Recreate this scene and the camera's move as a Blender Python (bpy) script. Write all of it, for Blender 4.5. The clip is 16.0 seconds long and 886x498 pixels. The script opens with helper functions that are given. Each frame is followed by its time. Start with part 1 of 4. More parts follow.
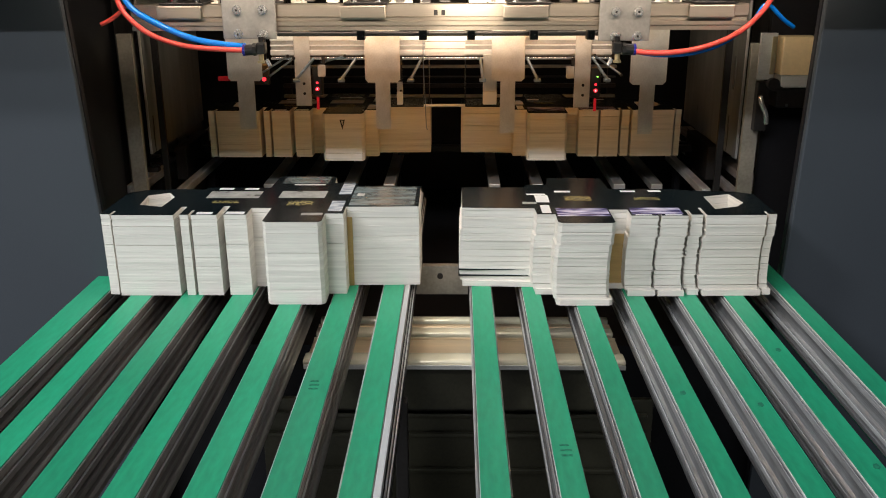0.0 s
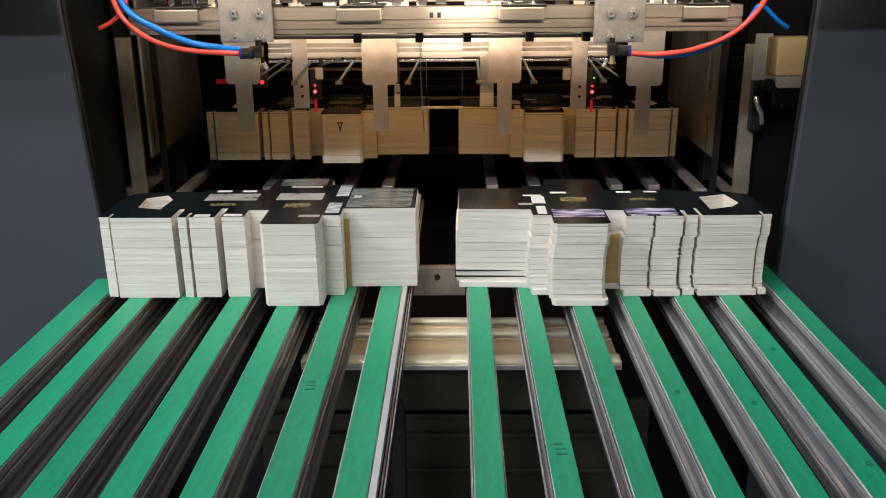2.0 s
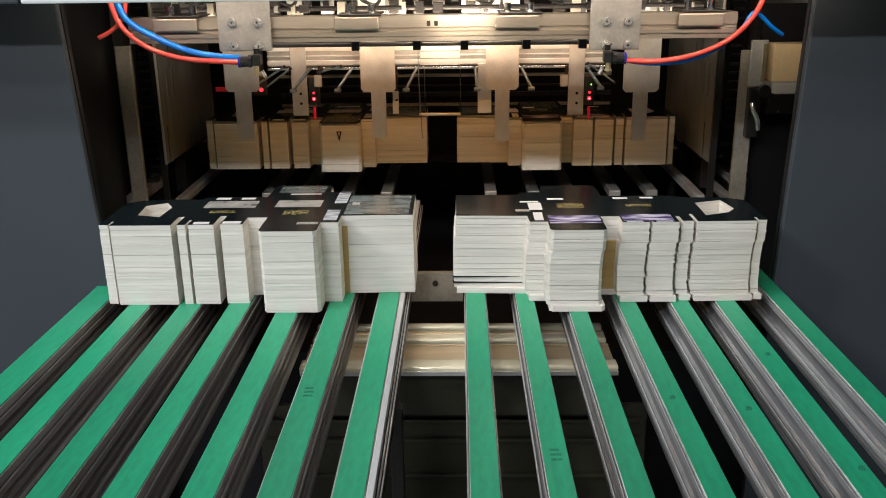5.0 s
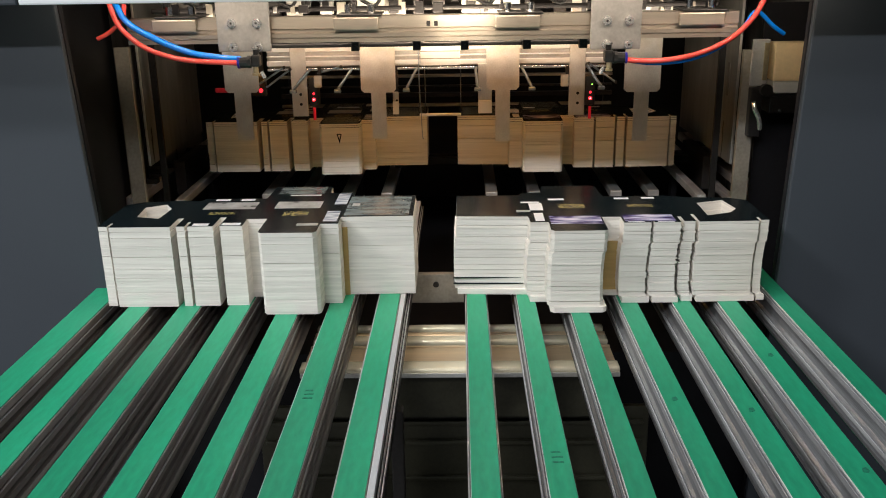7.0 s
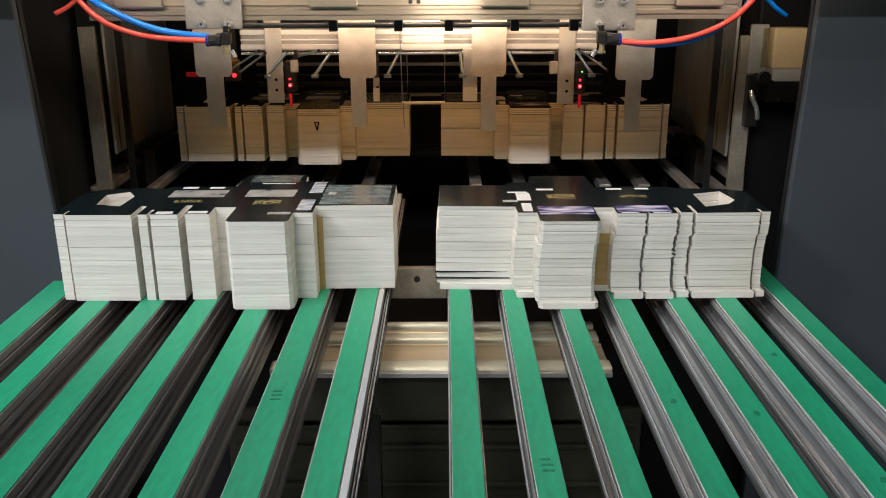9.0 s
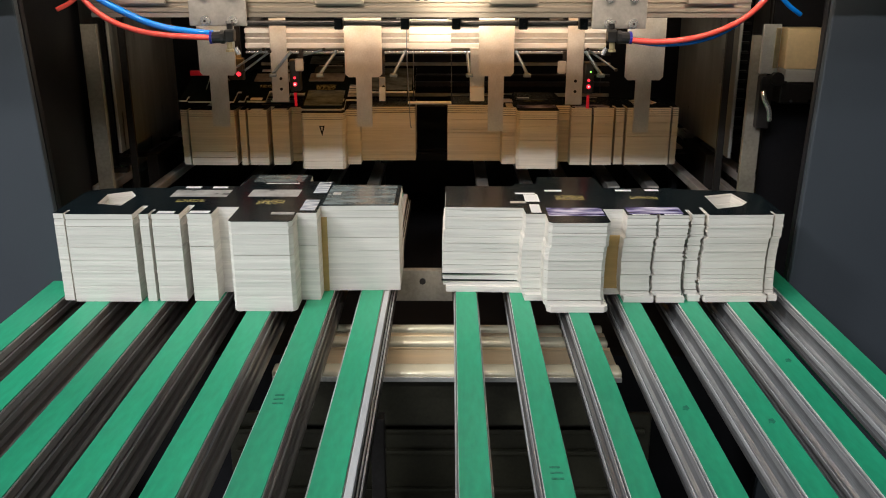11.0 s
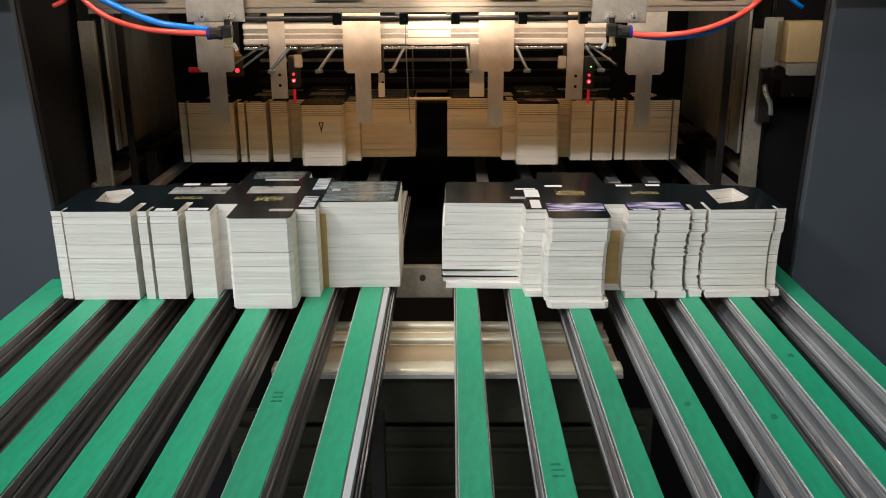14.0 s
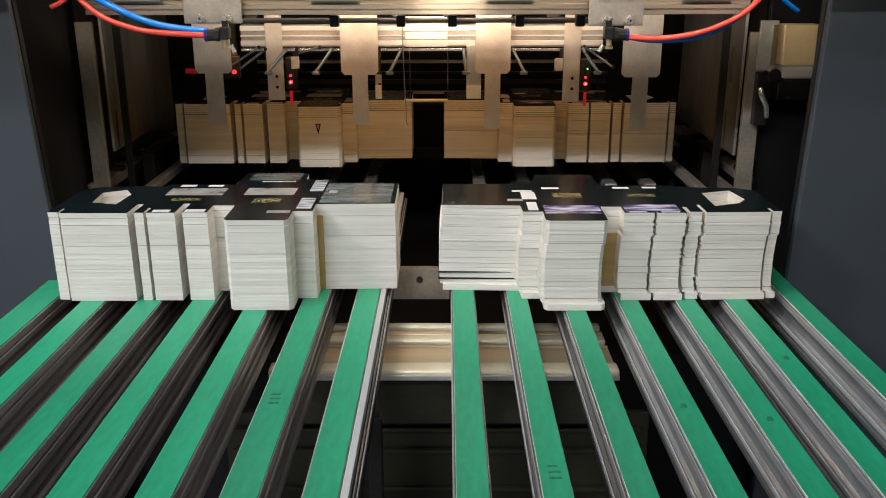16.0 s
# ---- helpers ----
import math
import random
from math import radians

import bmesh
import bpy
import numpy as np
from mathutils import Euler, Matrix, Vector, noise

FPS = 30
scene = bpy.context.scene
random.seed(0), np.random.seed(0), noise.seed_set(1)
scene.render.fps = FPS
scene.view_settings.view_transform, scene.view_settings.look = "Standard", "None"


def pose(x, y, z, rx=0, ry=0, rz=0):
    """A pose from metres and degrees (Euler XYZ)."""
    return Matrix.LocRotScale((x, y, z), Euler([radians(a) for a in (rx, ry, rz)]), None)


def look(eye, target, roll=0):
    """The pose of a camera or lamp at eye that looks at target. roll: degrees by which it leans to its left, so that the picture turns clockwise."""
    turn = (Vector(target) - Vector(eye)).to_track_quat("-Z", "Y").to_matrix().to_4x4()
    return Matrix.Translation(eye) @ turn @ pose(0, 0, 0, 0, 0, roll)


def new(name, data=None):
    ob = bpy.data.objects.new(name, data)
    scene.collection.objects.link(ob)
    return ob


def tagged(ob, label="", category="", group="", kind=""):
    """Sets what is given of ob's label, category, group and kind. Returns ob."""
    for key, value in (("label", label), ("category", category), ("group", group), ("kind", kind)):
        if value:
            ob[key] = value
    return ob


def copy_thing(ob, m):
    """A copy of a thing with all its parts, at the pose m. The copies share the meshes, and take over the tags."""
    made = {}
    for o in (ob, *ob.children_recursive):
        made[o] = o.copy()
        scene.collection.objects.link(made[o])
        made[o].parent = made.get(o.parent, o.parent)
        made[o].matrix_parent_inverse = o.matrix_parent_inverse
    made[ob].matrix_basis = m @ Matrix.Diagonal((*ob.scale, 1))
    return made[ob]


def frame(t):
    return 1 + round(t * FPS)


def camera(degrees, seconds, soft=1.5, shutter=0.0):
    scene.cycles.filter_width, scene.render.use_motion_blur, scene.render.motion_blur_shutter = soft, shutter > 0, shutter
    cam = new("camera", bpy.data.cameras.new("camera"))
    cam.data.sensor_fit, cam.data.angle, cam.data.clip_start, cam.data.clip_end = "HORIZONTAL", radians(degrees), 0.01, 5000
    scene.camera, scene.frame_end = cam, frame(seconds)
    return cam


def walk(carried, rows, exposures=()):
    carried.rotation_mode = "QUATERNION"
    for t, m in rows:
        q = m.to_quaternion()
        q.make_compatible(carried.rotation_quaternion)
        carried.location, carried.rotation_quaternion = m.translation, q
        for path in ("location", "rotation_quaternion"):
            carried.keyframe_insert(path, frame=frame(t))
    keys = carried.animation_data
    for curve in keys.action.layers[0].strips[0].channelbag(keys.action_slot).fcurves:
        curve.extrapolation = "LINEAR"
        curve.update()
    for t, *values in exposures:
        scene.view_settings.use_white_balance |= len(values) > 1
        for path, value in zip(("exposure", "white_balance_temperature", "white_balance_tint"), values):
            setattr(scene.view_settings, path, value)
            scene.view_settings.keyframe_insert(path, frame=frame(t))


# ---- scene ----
cam = camera(52.7, 16.0, soft=1.0, shutter=0.4)
PATH = [
    (0, (0.01, -1.321, 0.501), (-0.021, 0.575, -0.133), -0.2),
    (0.5, (0.014, -1.326, 0.501), (-0.02, 0.571, -0.133), -0.5),
    (1, (0.015, -1.331, 0.501), (-0.017, 0.566, -0.131), -0.5),
    (1.5, (0.02, -1.331, 0.506), (-0.014, 0.565, -0.131), -0.5),
    (2, (0.018, -1.328, 0.502), (-0.017, 0.57, -0.128), -0.5),
    (2.5, (0.017, -1.321, 0.499), (-0.019, 0.578, -0.129), -0.5),
    (3, (0.017, -1.321, 0.503), (-0.019, 0.576, -0.128), -0.5),
    (3.5, (0.021, -1.327, 0.506), (-0.015, 0.57, -0.126), -0.6),
    (4, (0.025, -1.339, 0.508), (-0.012, 0.56, -0.12), -0.7),
    (6.5, (0.024, -1.329, 0.507), (-0.017, 0.572, -0.111), -0.7),
    (7, (0.026, -1.329, 0.507), (-0.016, 0.572, -0.113), -0.9),
    (7.5, (0.027, -1.324, 0.503), (-0.016, 0.577, -0.116), -0.9),
    (8, (0.029, -1.302, 0.493), (-0.011, 0.598, -0.132), -1.1),
    (8.5, (0.026, -1.276, 0.475), (-0.001, 0.625, -0.144), -0.7),
    (9, (0.027, -1.252, 0.467), (0.022, 0.65, -0.15), -0.2),
    (11.5, (0.024, -1.228, 0.456), (0.006, 0.676, -0.155), -0.0),
    (12, (0.024, -1.225, 0.453), (-0.001, 0.678, -0.16), -0.2),
    (12.5, (0.027, -1.222, 0.452), (0.002, 0.681, -0.162), -0.3),
    (13, (0.027, -1.22, 0.453), (0.0, 0.682, -0.166), -0.3),
    (13.5, (0.025, -1.223, 0.456), (0.004, 0.679, -0.164), -0.2),
    (14, (0.027, -1.223, 0.455), (0.008, 0.679, -0.163), -0.3),
    (14.5, (0.03, -1.222, 0.457), (0.011, 0.681, -0.161), -0.3),
    (15, (0.026, -1.223, 0.452), (0.017, 0.681, -0.16), -0.2),
    (15.5, (0.025, -1.223, 0.456), (0.017, 0.68, -0.16), -0.2),
    (16, (0.025, -1.225, 0.457), (0.016, 0.678, -0.159), -0.1),
]
walk(cam, [(t, look(eye, target, roll)) for t, eye, target, roll in PATH])


# ---- world and lights ----
world = bpy.data.worlds.new("world")
scene.world = world
world.use_nodes = True
world.node_tree.nodes["Background"].inputs[0].default_value = (0.55, 0.62, 0.7, 1)
world.node_tree.nodes["Background"].inputs[1].default_value = 0.02
scene.view_settings.exposure = 0.0


def area_lamp(name, eye, target, power, colour, sx, sy):
    light = bpy.data.lights.new(name, "AREA")
    light.shape, light.size, light.size_y = "RECTANGLE", sx, sy
    light.energy, light.color = power, colour
    ob = new(name, light)
    ob.matrix_world = look(eye, target)
    return ob


# ceiling lamps of the print hall, behind the camera
HALL_LAMPS = [(-3.4, -4.50, 145), (-1.2, -4.50, 115), (1.0, -4.50, 65), (-3.2, -1.6, 150), (-1.2, -2.4, 40)]
for hx, hy, watts in HALL_LAMPS:
    area_lamp("hall_light", (hx, hy, 3.02), (hx, hy, 0), watts, (0.95, 0.965, 1.0), 1.2, 0.3)
# warm compact work lamp under the hood of the machine, at the middle
area_lamp("work_light", (0.030, 0.0, 0.470), (0.030, 0.135, 0.405), 0.46, (1.0, 0.86, 0.66), 0.10, 0.025)
# unseen dim strip, added as warm fill under the hood
area_lamp("hood_fill", (0.01, -0.012, 0.53), (0.01, 0.26, 0.34), 2.4, (1.0, 0.82, 0.64), 1.06, 0.025)
# unseen warm fill added under the rear bar, turned to the growing piles
area_lamp("pile_fill", (-0.01, 0.508, 0.286), (-0.01, 0.60, 0.10), 0.20, (1.0, 0.40, 0.07), 0.90, 0.010)
# unseen warm fills added behind the upper bar, for rear bar and fingers
area_lamp("upper_fill", (0.0, 0.192, 0.402), (0.0, 0.50, 0.33), 1.15, (1.0, 0.84, 0.66), 0.9, 0.03)
area_lamp("middle_fill", (0.005, 0.196, 0.396), (0.0, 0.50, 0.33), 1.2, (1.0, 0.80, 0.56), 0.16, 0.02)
# unseen amber fill added under the clamp rail, for stop fingers and growing piles
area_lamp("amber_fill", (-0.01, 0.289, 0.3565), (-0.01, 0.56, 0.12), 0.58, (1.0, 0.41, 0.09), 0.66, 0.010)



# ---- materials ----
def material(name, colour, rough=0.5, metal=0.0, vary=0.12, size=20.0, stretch=(1, 1, 1), bump=0.0, fine=180.0, dirt=None,
             dirt_amount=0.0, coat=0.0, per_piece=0.0, brushed=0.0):
    m = bpy.data.materials.new(name)
    m.use_nodes = True
    nt = m.node_tree
    n, l = nt.nodes, nt.links
    b = n["Principled BSDF"]
    co = n.new("ShaderNodeTexCoord")
    mp = n.new("ShaderNodeMapping")
    mp.inputs["Scale"].default_value = stretch
    l.new(co.outputs["Object"], mp.inputs[0])
    big, small = n.new("ShaderNodeTexNoise"), n.new("ShaderNodeTexNoise")
    big.inputs["Scale"].default_value, small.inputs["Scale"].default_value = size, fine
    big.inputs["Detail"].default_value, small.inputs["Detail"].default_value = 5, 3
    l.new(mp.outputs[0], big.inputs[0]), l.new(mp.outputs[0], small.inputs[0])
    mix = n.new("ShaderNodeMix")
    mix.data_type = "RGBA"
    add = n.new("ShaderNodeMath")
    add.operation = "MULTIPLY_ADD"
    l.new(small.outputs[0], add.inputs[0])
    add.inputs[1].default_value = 0.5
    l.new(big.outputs[0], add.inputs[2])
    sub = n.new("ShaderNodeMapRange")
    sub.inputs[1].default_value, sub.inputs[2].default_value = 0.45, 1.05
    l.new(add.outputs[0], sub.inputs[0])
    lo = [max(0, c * (1 - vary)) for c in colour]
    hi = [min(1, c * (1 + vary)) for c in colour]
    mix.inputs[6].default_value, mix.inputs[7].default_value = (*lo, 1), (*hi, 1)
    l.new(sub.outputs[0], mix.inputs[0])
    out = mix.outputs[2]
    if per_piece:
        info = n.new("ShaderNodeObjectInfo")
        hsv = n.new("ShaderNodeHueSaturation")
        rng = n.new("ShaderNodeMapRange")
        rng.inputs[3].default_value, rng.inputs[4].default_value = 1 - per_piece, 1 + per_piece
        l.new(info.outputs["Random"], rng.inputs[0])
        l.new(rng.outputs[0], hsv.inputs["Value"])
        l.new(out, hsv.inputs["Color"])
        out = hsv.outputs[0]
    if dirt:
        spots = n.new("ShaderNodeTexNoise")
        spots.inputs["Scale"].default_value, spots.inputs["Detail"].default_value = size * 0.45, 8
        l.new(co.outputs["Object"], spots.inputs[0])
        ramp = n.new("ShaderNodeMapRange")
        ramp.inputs[1].default_value, ramp.inputs[2].default_value, ramp.inputs[4].default_value = 0.5, 0.75, dirt_amount
        l.new(spots.outputs[0], ramp.inputs[0])
        second = n.new("ShaderNodeMix")
        second.data_type = "RGBA"
        l.new(ramp.outputs[0], second.inputs[0]), l.new(out, second.inputs[6])
        second.inputs[7].default_value = (*dirt, 1)
        out = second.outputs[2]
    l.new(out, b.inputs["Base Color"])
    rr = n.new("ShaderNodeMapRange")
    rr.inputs[3].default_value, rr.inputs[4].default_value = max(0.03, rough * 0.75), min(1, rough * 1.25)
    l.new(big.outputs[0], rr.inputs[0])
    l.new(rr.outputs[0], b.inputs["Roughness"])
    b.inputs["Metallic"].default_value = metal
    if brushed:
        tangent = n.new("ShaderNodeTangent")
        tangent.direction_type, tangent.axis = "RADIAL", "X"
        l.new(tangent.outputs[0], b.inputs["Tangent"])
        b.inputs["Anisotropic"].default_value = brushed
    b.inputs["Coat Weight"].default_value = coat
    b.inputs["Coat Roughness"].default_value = 0.12
    if bump:
        bp = n.new("ShaderNodeBump")
        bp.inputs["Strength"].default_value, bp.inputs["Distance"].default_value = bump, 0.001
        l.new(small.outputs[0], bp.inputs["Height"])
        l.new(bp.outputs[0], b.inputs["Normal"])
    return m


def glow(name, colour, strength):
    m = bpy.data.materials.new(name)
    m.use_nodes = True
    b = m.node_tree.nodes["Principled BSDF"]
    b.inputs["Base Color"].default_value = (*colour, 1)
    b.inputs["Emission Color"].default_value = (*colour, 1)
    b.inputs["Emission Strength"].default_value = strength
    return m


JOG = material("stained_steel_sheet", (0.33, 0.335, 0.32), 0.30, 0.45, vary=0.35, size=9, fine=120, stretch=(1, 5, 0.5), bump=0.05,
               dirt=(0.07, 0.07, 0.062), dirt_amount=0.7)
# Lighter than the rails: highlights and missing light are put in the colour.
LIT_RAIL = material("lit_rail_metal", (0.74, 0.74, 0.74), 0.32, 0.55, vary=0.35, size=26, fine=300, stretch=(4, 0.1, 4), bump=0.15,
                     dirt=(0.30, 0.28, 0.27), dirt_amount=0.6, per_piece=0.1)
BELT_CORE = material("belt_core", (0.76, 0.75, 0.72), 0.7, vary=0.3, size=30, stretch=(1, 0.3, 1), dirt=(0.14, 0.18, 0.14), dirt_amount=0.7)
# Grey-green reflections on the glossy tops, put in as colour fields.
GREY_SHEEN = material("grey_green_sheen", (0.125, 0.155, 0.16), 0.2, vary=0.8, size=30, stretch=(0.6, 2, 1), coat=0.3)
BELT = material("belt_green", (0.016, 0.312, 0.158), 0.45, vary=0.34, size=9, fine=150, stretch=(1, 0.25, 1), bump=0.2,
                dirt=(0.06, 0.36, 0.215), dirt_amount=0.6, per_piece=0.10)
ALU = material("aluminium", (0.47, 0.41, 0.345), 0.34, 0.9, vary=0.14, size=14, fine=260, stretch=(0.15, 3, 3), bump=0.08, brushed=0.8)
ALU_BRIGHT = material("bright_aluminium", (0.88, 0.87, 0.85), 0.3, 0.45, vary=0.14, size=14, fine=260, stretch=(0.12, 3, 3), bump=0.08, brushed=0.5)
# Warm lamp glow is put in the beam's colour, highlights in its edges.
BEAM = material("warm_lit_aluminium", (0.84, 0.66, 0.43), 0.34, 0.4, vary=0.16, size=10, fine=220, stretch=(0.12, 3, 3), bump=0.1)
BEAM_HIGHLIGHT = material("highlit_beam_edge", (0.96, 0.84, 0.62), 0.24, 0.25, vary=0.12, size=10, fine=220, stretch=(0.12, 3, 3), bump=0.05)
POST = material("weathered_steel", (0.42, 0.39, 0.33), 0.45, 0.5, vary=0.3, size=18, dirt=(0.18, 0.15, 0.12), dirt_amount=0.6)
BOLT = material("bright_bolt", (0.85, 0.84, 0.82), 0.2, 0.8, vary=0.1)
# Three tones of one rail: reflections and shade are put in the colour.
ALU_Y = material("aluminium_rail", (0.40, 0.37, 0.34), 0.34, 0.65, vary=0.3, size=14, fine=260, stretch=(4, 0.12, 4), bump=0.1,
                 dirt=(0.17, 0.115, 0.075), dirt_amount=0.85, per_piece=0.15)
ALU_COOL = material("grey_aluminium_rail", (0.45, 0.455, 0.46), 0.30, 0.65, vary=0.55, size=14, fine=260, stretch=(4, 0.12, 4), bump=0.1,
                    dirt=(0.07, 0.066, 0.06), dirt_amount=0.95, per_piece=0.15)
ALU_SHADED = material("shaded_aluminium_rail", (0.16, 0.155, 0.15), 0.30, 0.6, vary=0.5, size=14, fine=260, stretch=(4, 0.12, 4), bump=0.1,
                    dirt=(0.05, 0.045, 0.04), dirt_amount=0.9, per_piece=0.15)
STEEL = material("steel_plate", (0.66, 0.655, 0.63), 0.42, 0.6, vary=0.2, size=22, fine=300, bump=0.06,
                 dirt=(0.42, 0.34, 0.22), dirt_amount=0.75)
PLATE = material("grey_mounting_plate", (0.46, 0.445, 0.43), 0.36, 0.55, vary=0.25, size=16, fine=200, bump=0.06, dirt=(0.22, 0.20, 0.18), dirt_amount=0.6)
# Bluish base offsets the amber fill light, so the rods come out grey.
COUNTER_TINT = material("counter_tinted_steel", (0.24, 0.31, 0.40), 0.3, 0.5, vary=0.3, size=30)
CHROME = material("chrome", (0.75, 0.75, 0.75), 0.14, 1.0, vary=0.05)
BLACK = material("black_enamel", (0.011, 0.011, 0.013), 0.45, vary=0.3, size=8, bump=0.05)
BLACK.node_tree.nodes["Principled BSDF"].inputs["Specular IOR Level"].default_value = 0.2
DARK = material("dark_steel", (0.045, 0.042, 0.042), 0.4, 0.6, vary=0.35, size=6, dirt=(0.10, 0.09, 0.08), dirt_amount=0.4)
WALL_DARK = material("inner_panel", (0.30, 0.295, 0.28), 0.30, 0.3, vary=0.4, size=5, stretch=(1, 6, 0.4), dirt=(0.03, 0.03, 0.03), dirt_amount=0.6)
PANEL = material("grey_panel_paint", (0.040, 0.048, 0.058), 0.55, vary=0.06, size=3, fine=420, bump=0.12)
BOARD = material("carton_board", (0.735, 0.695, 0.635), 0.8, vary=0.16, size=7, fine=60, stretch=(0.5, 0.5, 15), bump=0.45, per_piece=0.04,
                 dirt=(0.62, 0.52, 0.36), dirt_amount=0.3)
TAN_BOARD = material("tan_board", (0.46, 0.31, 0.12), 0.8, vary=0.15, size=7, fine=60, stretch=(0.5, 0.5, 15), bump=0.6)
INK = material("black_print", (0.006, 0.010, 0.012), 0.2, vary=0.3, size=12)
INK.node_tree.nodes["Principled BSDF"].inputs["Specular IOR Level"].default_value = 0.09
WHITE_INK = material("white_print", (0.72, 0.72, 0.73), 0.4, vary=0.08)
PALE_INK = material("pale_picture", (0.30, 0.30, 0.29), 0.3, vary=0.6, size=40)


def printed(name, dark, light, size, stretch, lo, hi):
    """Broken print: two inks in fine blotches."""
    m = bpy.data.materials.new(name)
    m.use_nodes = True
    n, l = m.node_tree.nodes, m.node_tree.links
    co, mp, tex, rng, mix = (n.new("ShaderNode" + k) for k in ("TexCoord", "Mapping", "TexNoise", "MapRange", "Mix"))
    mp.inputs["Scale"].default_value = stretch
    tex.inputs["Scale"].default_value, tex.inputs["Detail"].default_value = size, 6
    rng.inputs[1].default_value, rng.inputs[2].default_value = lo, hi
    mix.data_type = "RGBA"
    mix.inputs[6].default_value, mix.inputs[7].default_value = (*dark, 1), (*light, 1)
    l.new(co.outputs["Object"], mp.inputs[0]), l.new(mp.outputs[0], tex.inputs[0]), l.new(tex.outputs[0], rng.inputs[0])
    l.new(rng.outputs[0], mix.inputs[0]), l.new(mix.outputs[2], n["Principled BSDF"].inputs["Base Color"])
    n["Principled BSDF"].inputs["Roughness"].default_value = 0.25
    return m


STREAK_INK = printed("streaked_white_print", (0.05, 0.08, 0.14), (0.62, 0.66, 0.70), 110, (0.25, 1.8, 1), 0.34, 0.60)
VIOLET = printed("violet_picture", (0.04, 0.03, 0.16), (0.80, 0.78, 0.95), 34, (0.8, 3.2, 1), 0.44, 0.72)
GOLD_INK = printed("gold_print", (0.012, 0.012, 0.012), (0.30, 0.26, 0.10), 190, (1.6, 1, 1), 0.46, 0.56)
STAMP = material("worn_stamp", (0.012, 0.18, 0.10), 0.6, vary=0.6, size=200)
RED_HOSE = material("red_hose", (0.92, 0.10, 0.085), 0.25, vary=0.08, coat=0.3)
SUMP = material("dark_brown_sheet", (0.045, 0.043, 0.028), 0.35, 0.2, vary=0.4, size=6)
DARK_RED = material("dark_red_cable", (0.10, 0.012, 0.012), 0.4, vary=0.2)
BLUE_HOSE = material("blue_hose", (0.003, 0.23, 0.92), 0.16, vary=0.08, coat=0.3)
NAVY = material("dark_blue_plastic", (0.02, 0.02, 0.30), 0.3, vary=0.1)
BRASS = material("dull_brass", (0.55, 0.46, 0.28), 0.3, 0.7, vary=0.2)
PLASTIC = material("black_plastic", (0.015, 0.015, 0.016), 0.4, vary=0.2)
BEIGE = material("beige_cover", (0.85, 0.66, 0.38), 0.5, vary=0.12, size=10)
WHITE = material("white_paint", (0.78, 0.80, 0.82), 0.4, vary=0.04, size=4)
PALE = material("pale_plastic", (0.50, 0.50, 0.49), 0.5, vary=0.1, size=12)
HALL = material("hall_paint", (0.09, 0.093, 0.096), 0.8, vary=0.08, size=1.2, fine=40)
FLOOR = material("hall_floor", (0.09, 0.095, 0.095), 0.5, vary=0.2, size=1.5, fine=60)
RED_GLOW = glow("red_beam", (1.0, 0.03, 0.05), 1.8)
# Glows in place of the sensor light's reflected streak.
RED_STREAK = glow("red_streak", (0.8, 0.02, 0.05), 0.14)
RED_REFLECTION = glow("red_reflection", (0.30, 0.004, 0.01), 0.2)
RED_CORE = glow("red_core", (1.0, 0.45, 0.5), 1.6)
GREEN_GLOW = glow("green_led", (0.3, 1.0, 0.1), 4.0)


# ---- mesh helpers ----
def mesh_of(bm, name, mat, smooth=False):
    bmesh.ops.recalc_face_normals(bm, faces=bm.faces)
    me = bpy.data.meshes.new(name)
    bm.to_mesh(me)
    bm.free()
    me.materials.append(mat)
    if smooth:
        for p in me.polygons:
            p.use_smooth = True
    return me


def part(name, bm, mat, parent=None, label="", smooth=False):
    ob = new(name, mesh_of(bm, name, mat, smooth))
    ob.parent = parent
    return tagged(ob, label)


def thing(name, label, category, at=(0, 0, 0), group="", kind=""):
    ob = new(name)
    ob.empty_display_size = 0.05
    ob.location = at
    return tagged(ob, label, category, group, kind)


def add_box(bm, x0, x1, y0, y1, z0, z1, bevel=0.0):
    b2 = bmesh.new()
    v = [b2.verts.new((x, y, z)) for z in (z0, z1) for y in (y0, y1) for x in (x0, x1)]
    for f in ((0, 1, 3, 2), (4, 6, 7, 5), (0, 4, 5, 1), (2, 3, 7, 6), (0, 2, 6, 4), (1, 5, 7, 3)):
        b2.faces.new([v[i] for i in f])
    if bevel:
        bmesh.ops.bevel(b2, geom=list(b2.edges), offset=bevel, segments=2, affect="EDGES", profile=0.6)
    join(bm, b2)
    return bm


def join(bm, other):
    index = {}
    for v in other.verts:
        index[v] = bm.verts.new(v.co)
    for f in other.faces:
        bm.faces.new([index[v] for v in f.verts])
    other.free()


def box(x0, x1, y0, y1, z0, z1, bevel=0.0):
    return add_box(bmesh.new(), x0, x1, y0, y1, z0, z1, bevel)


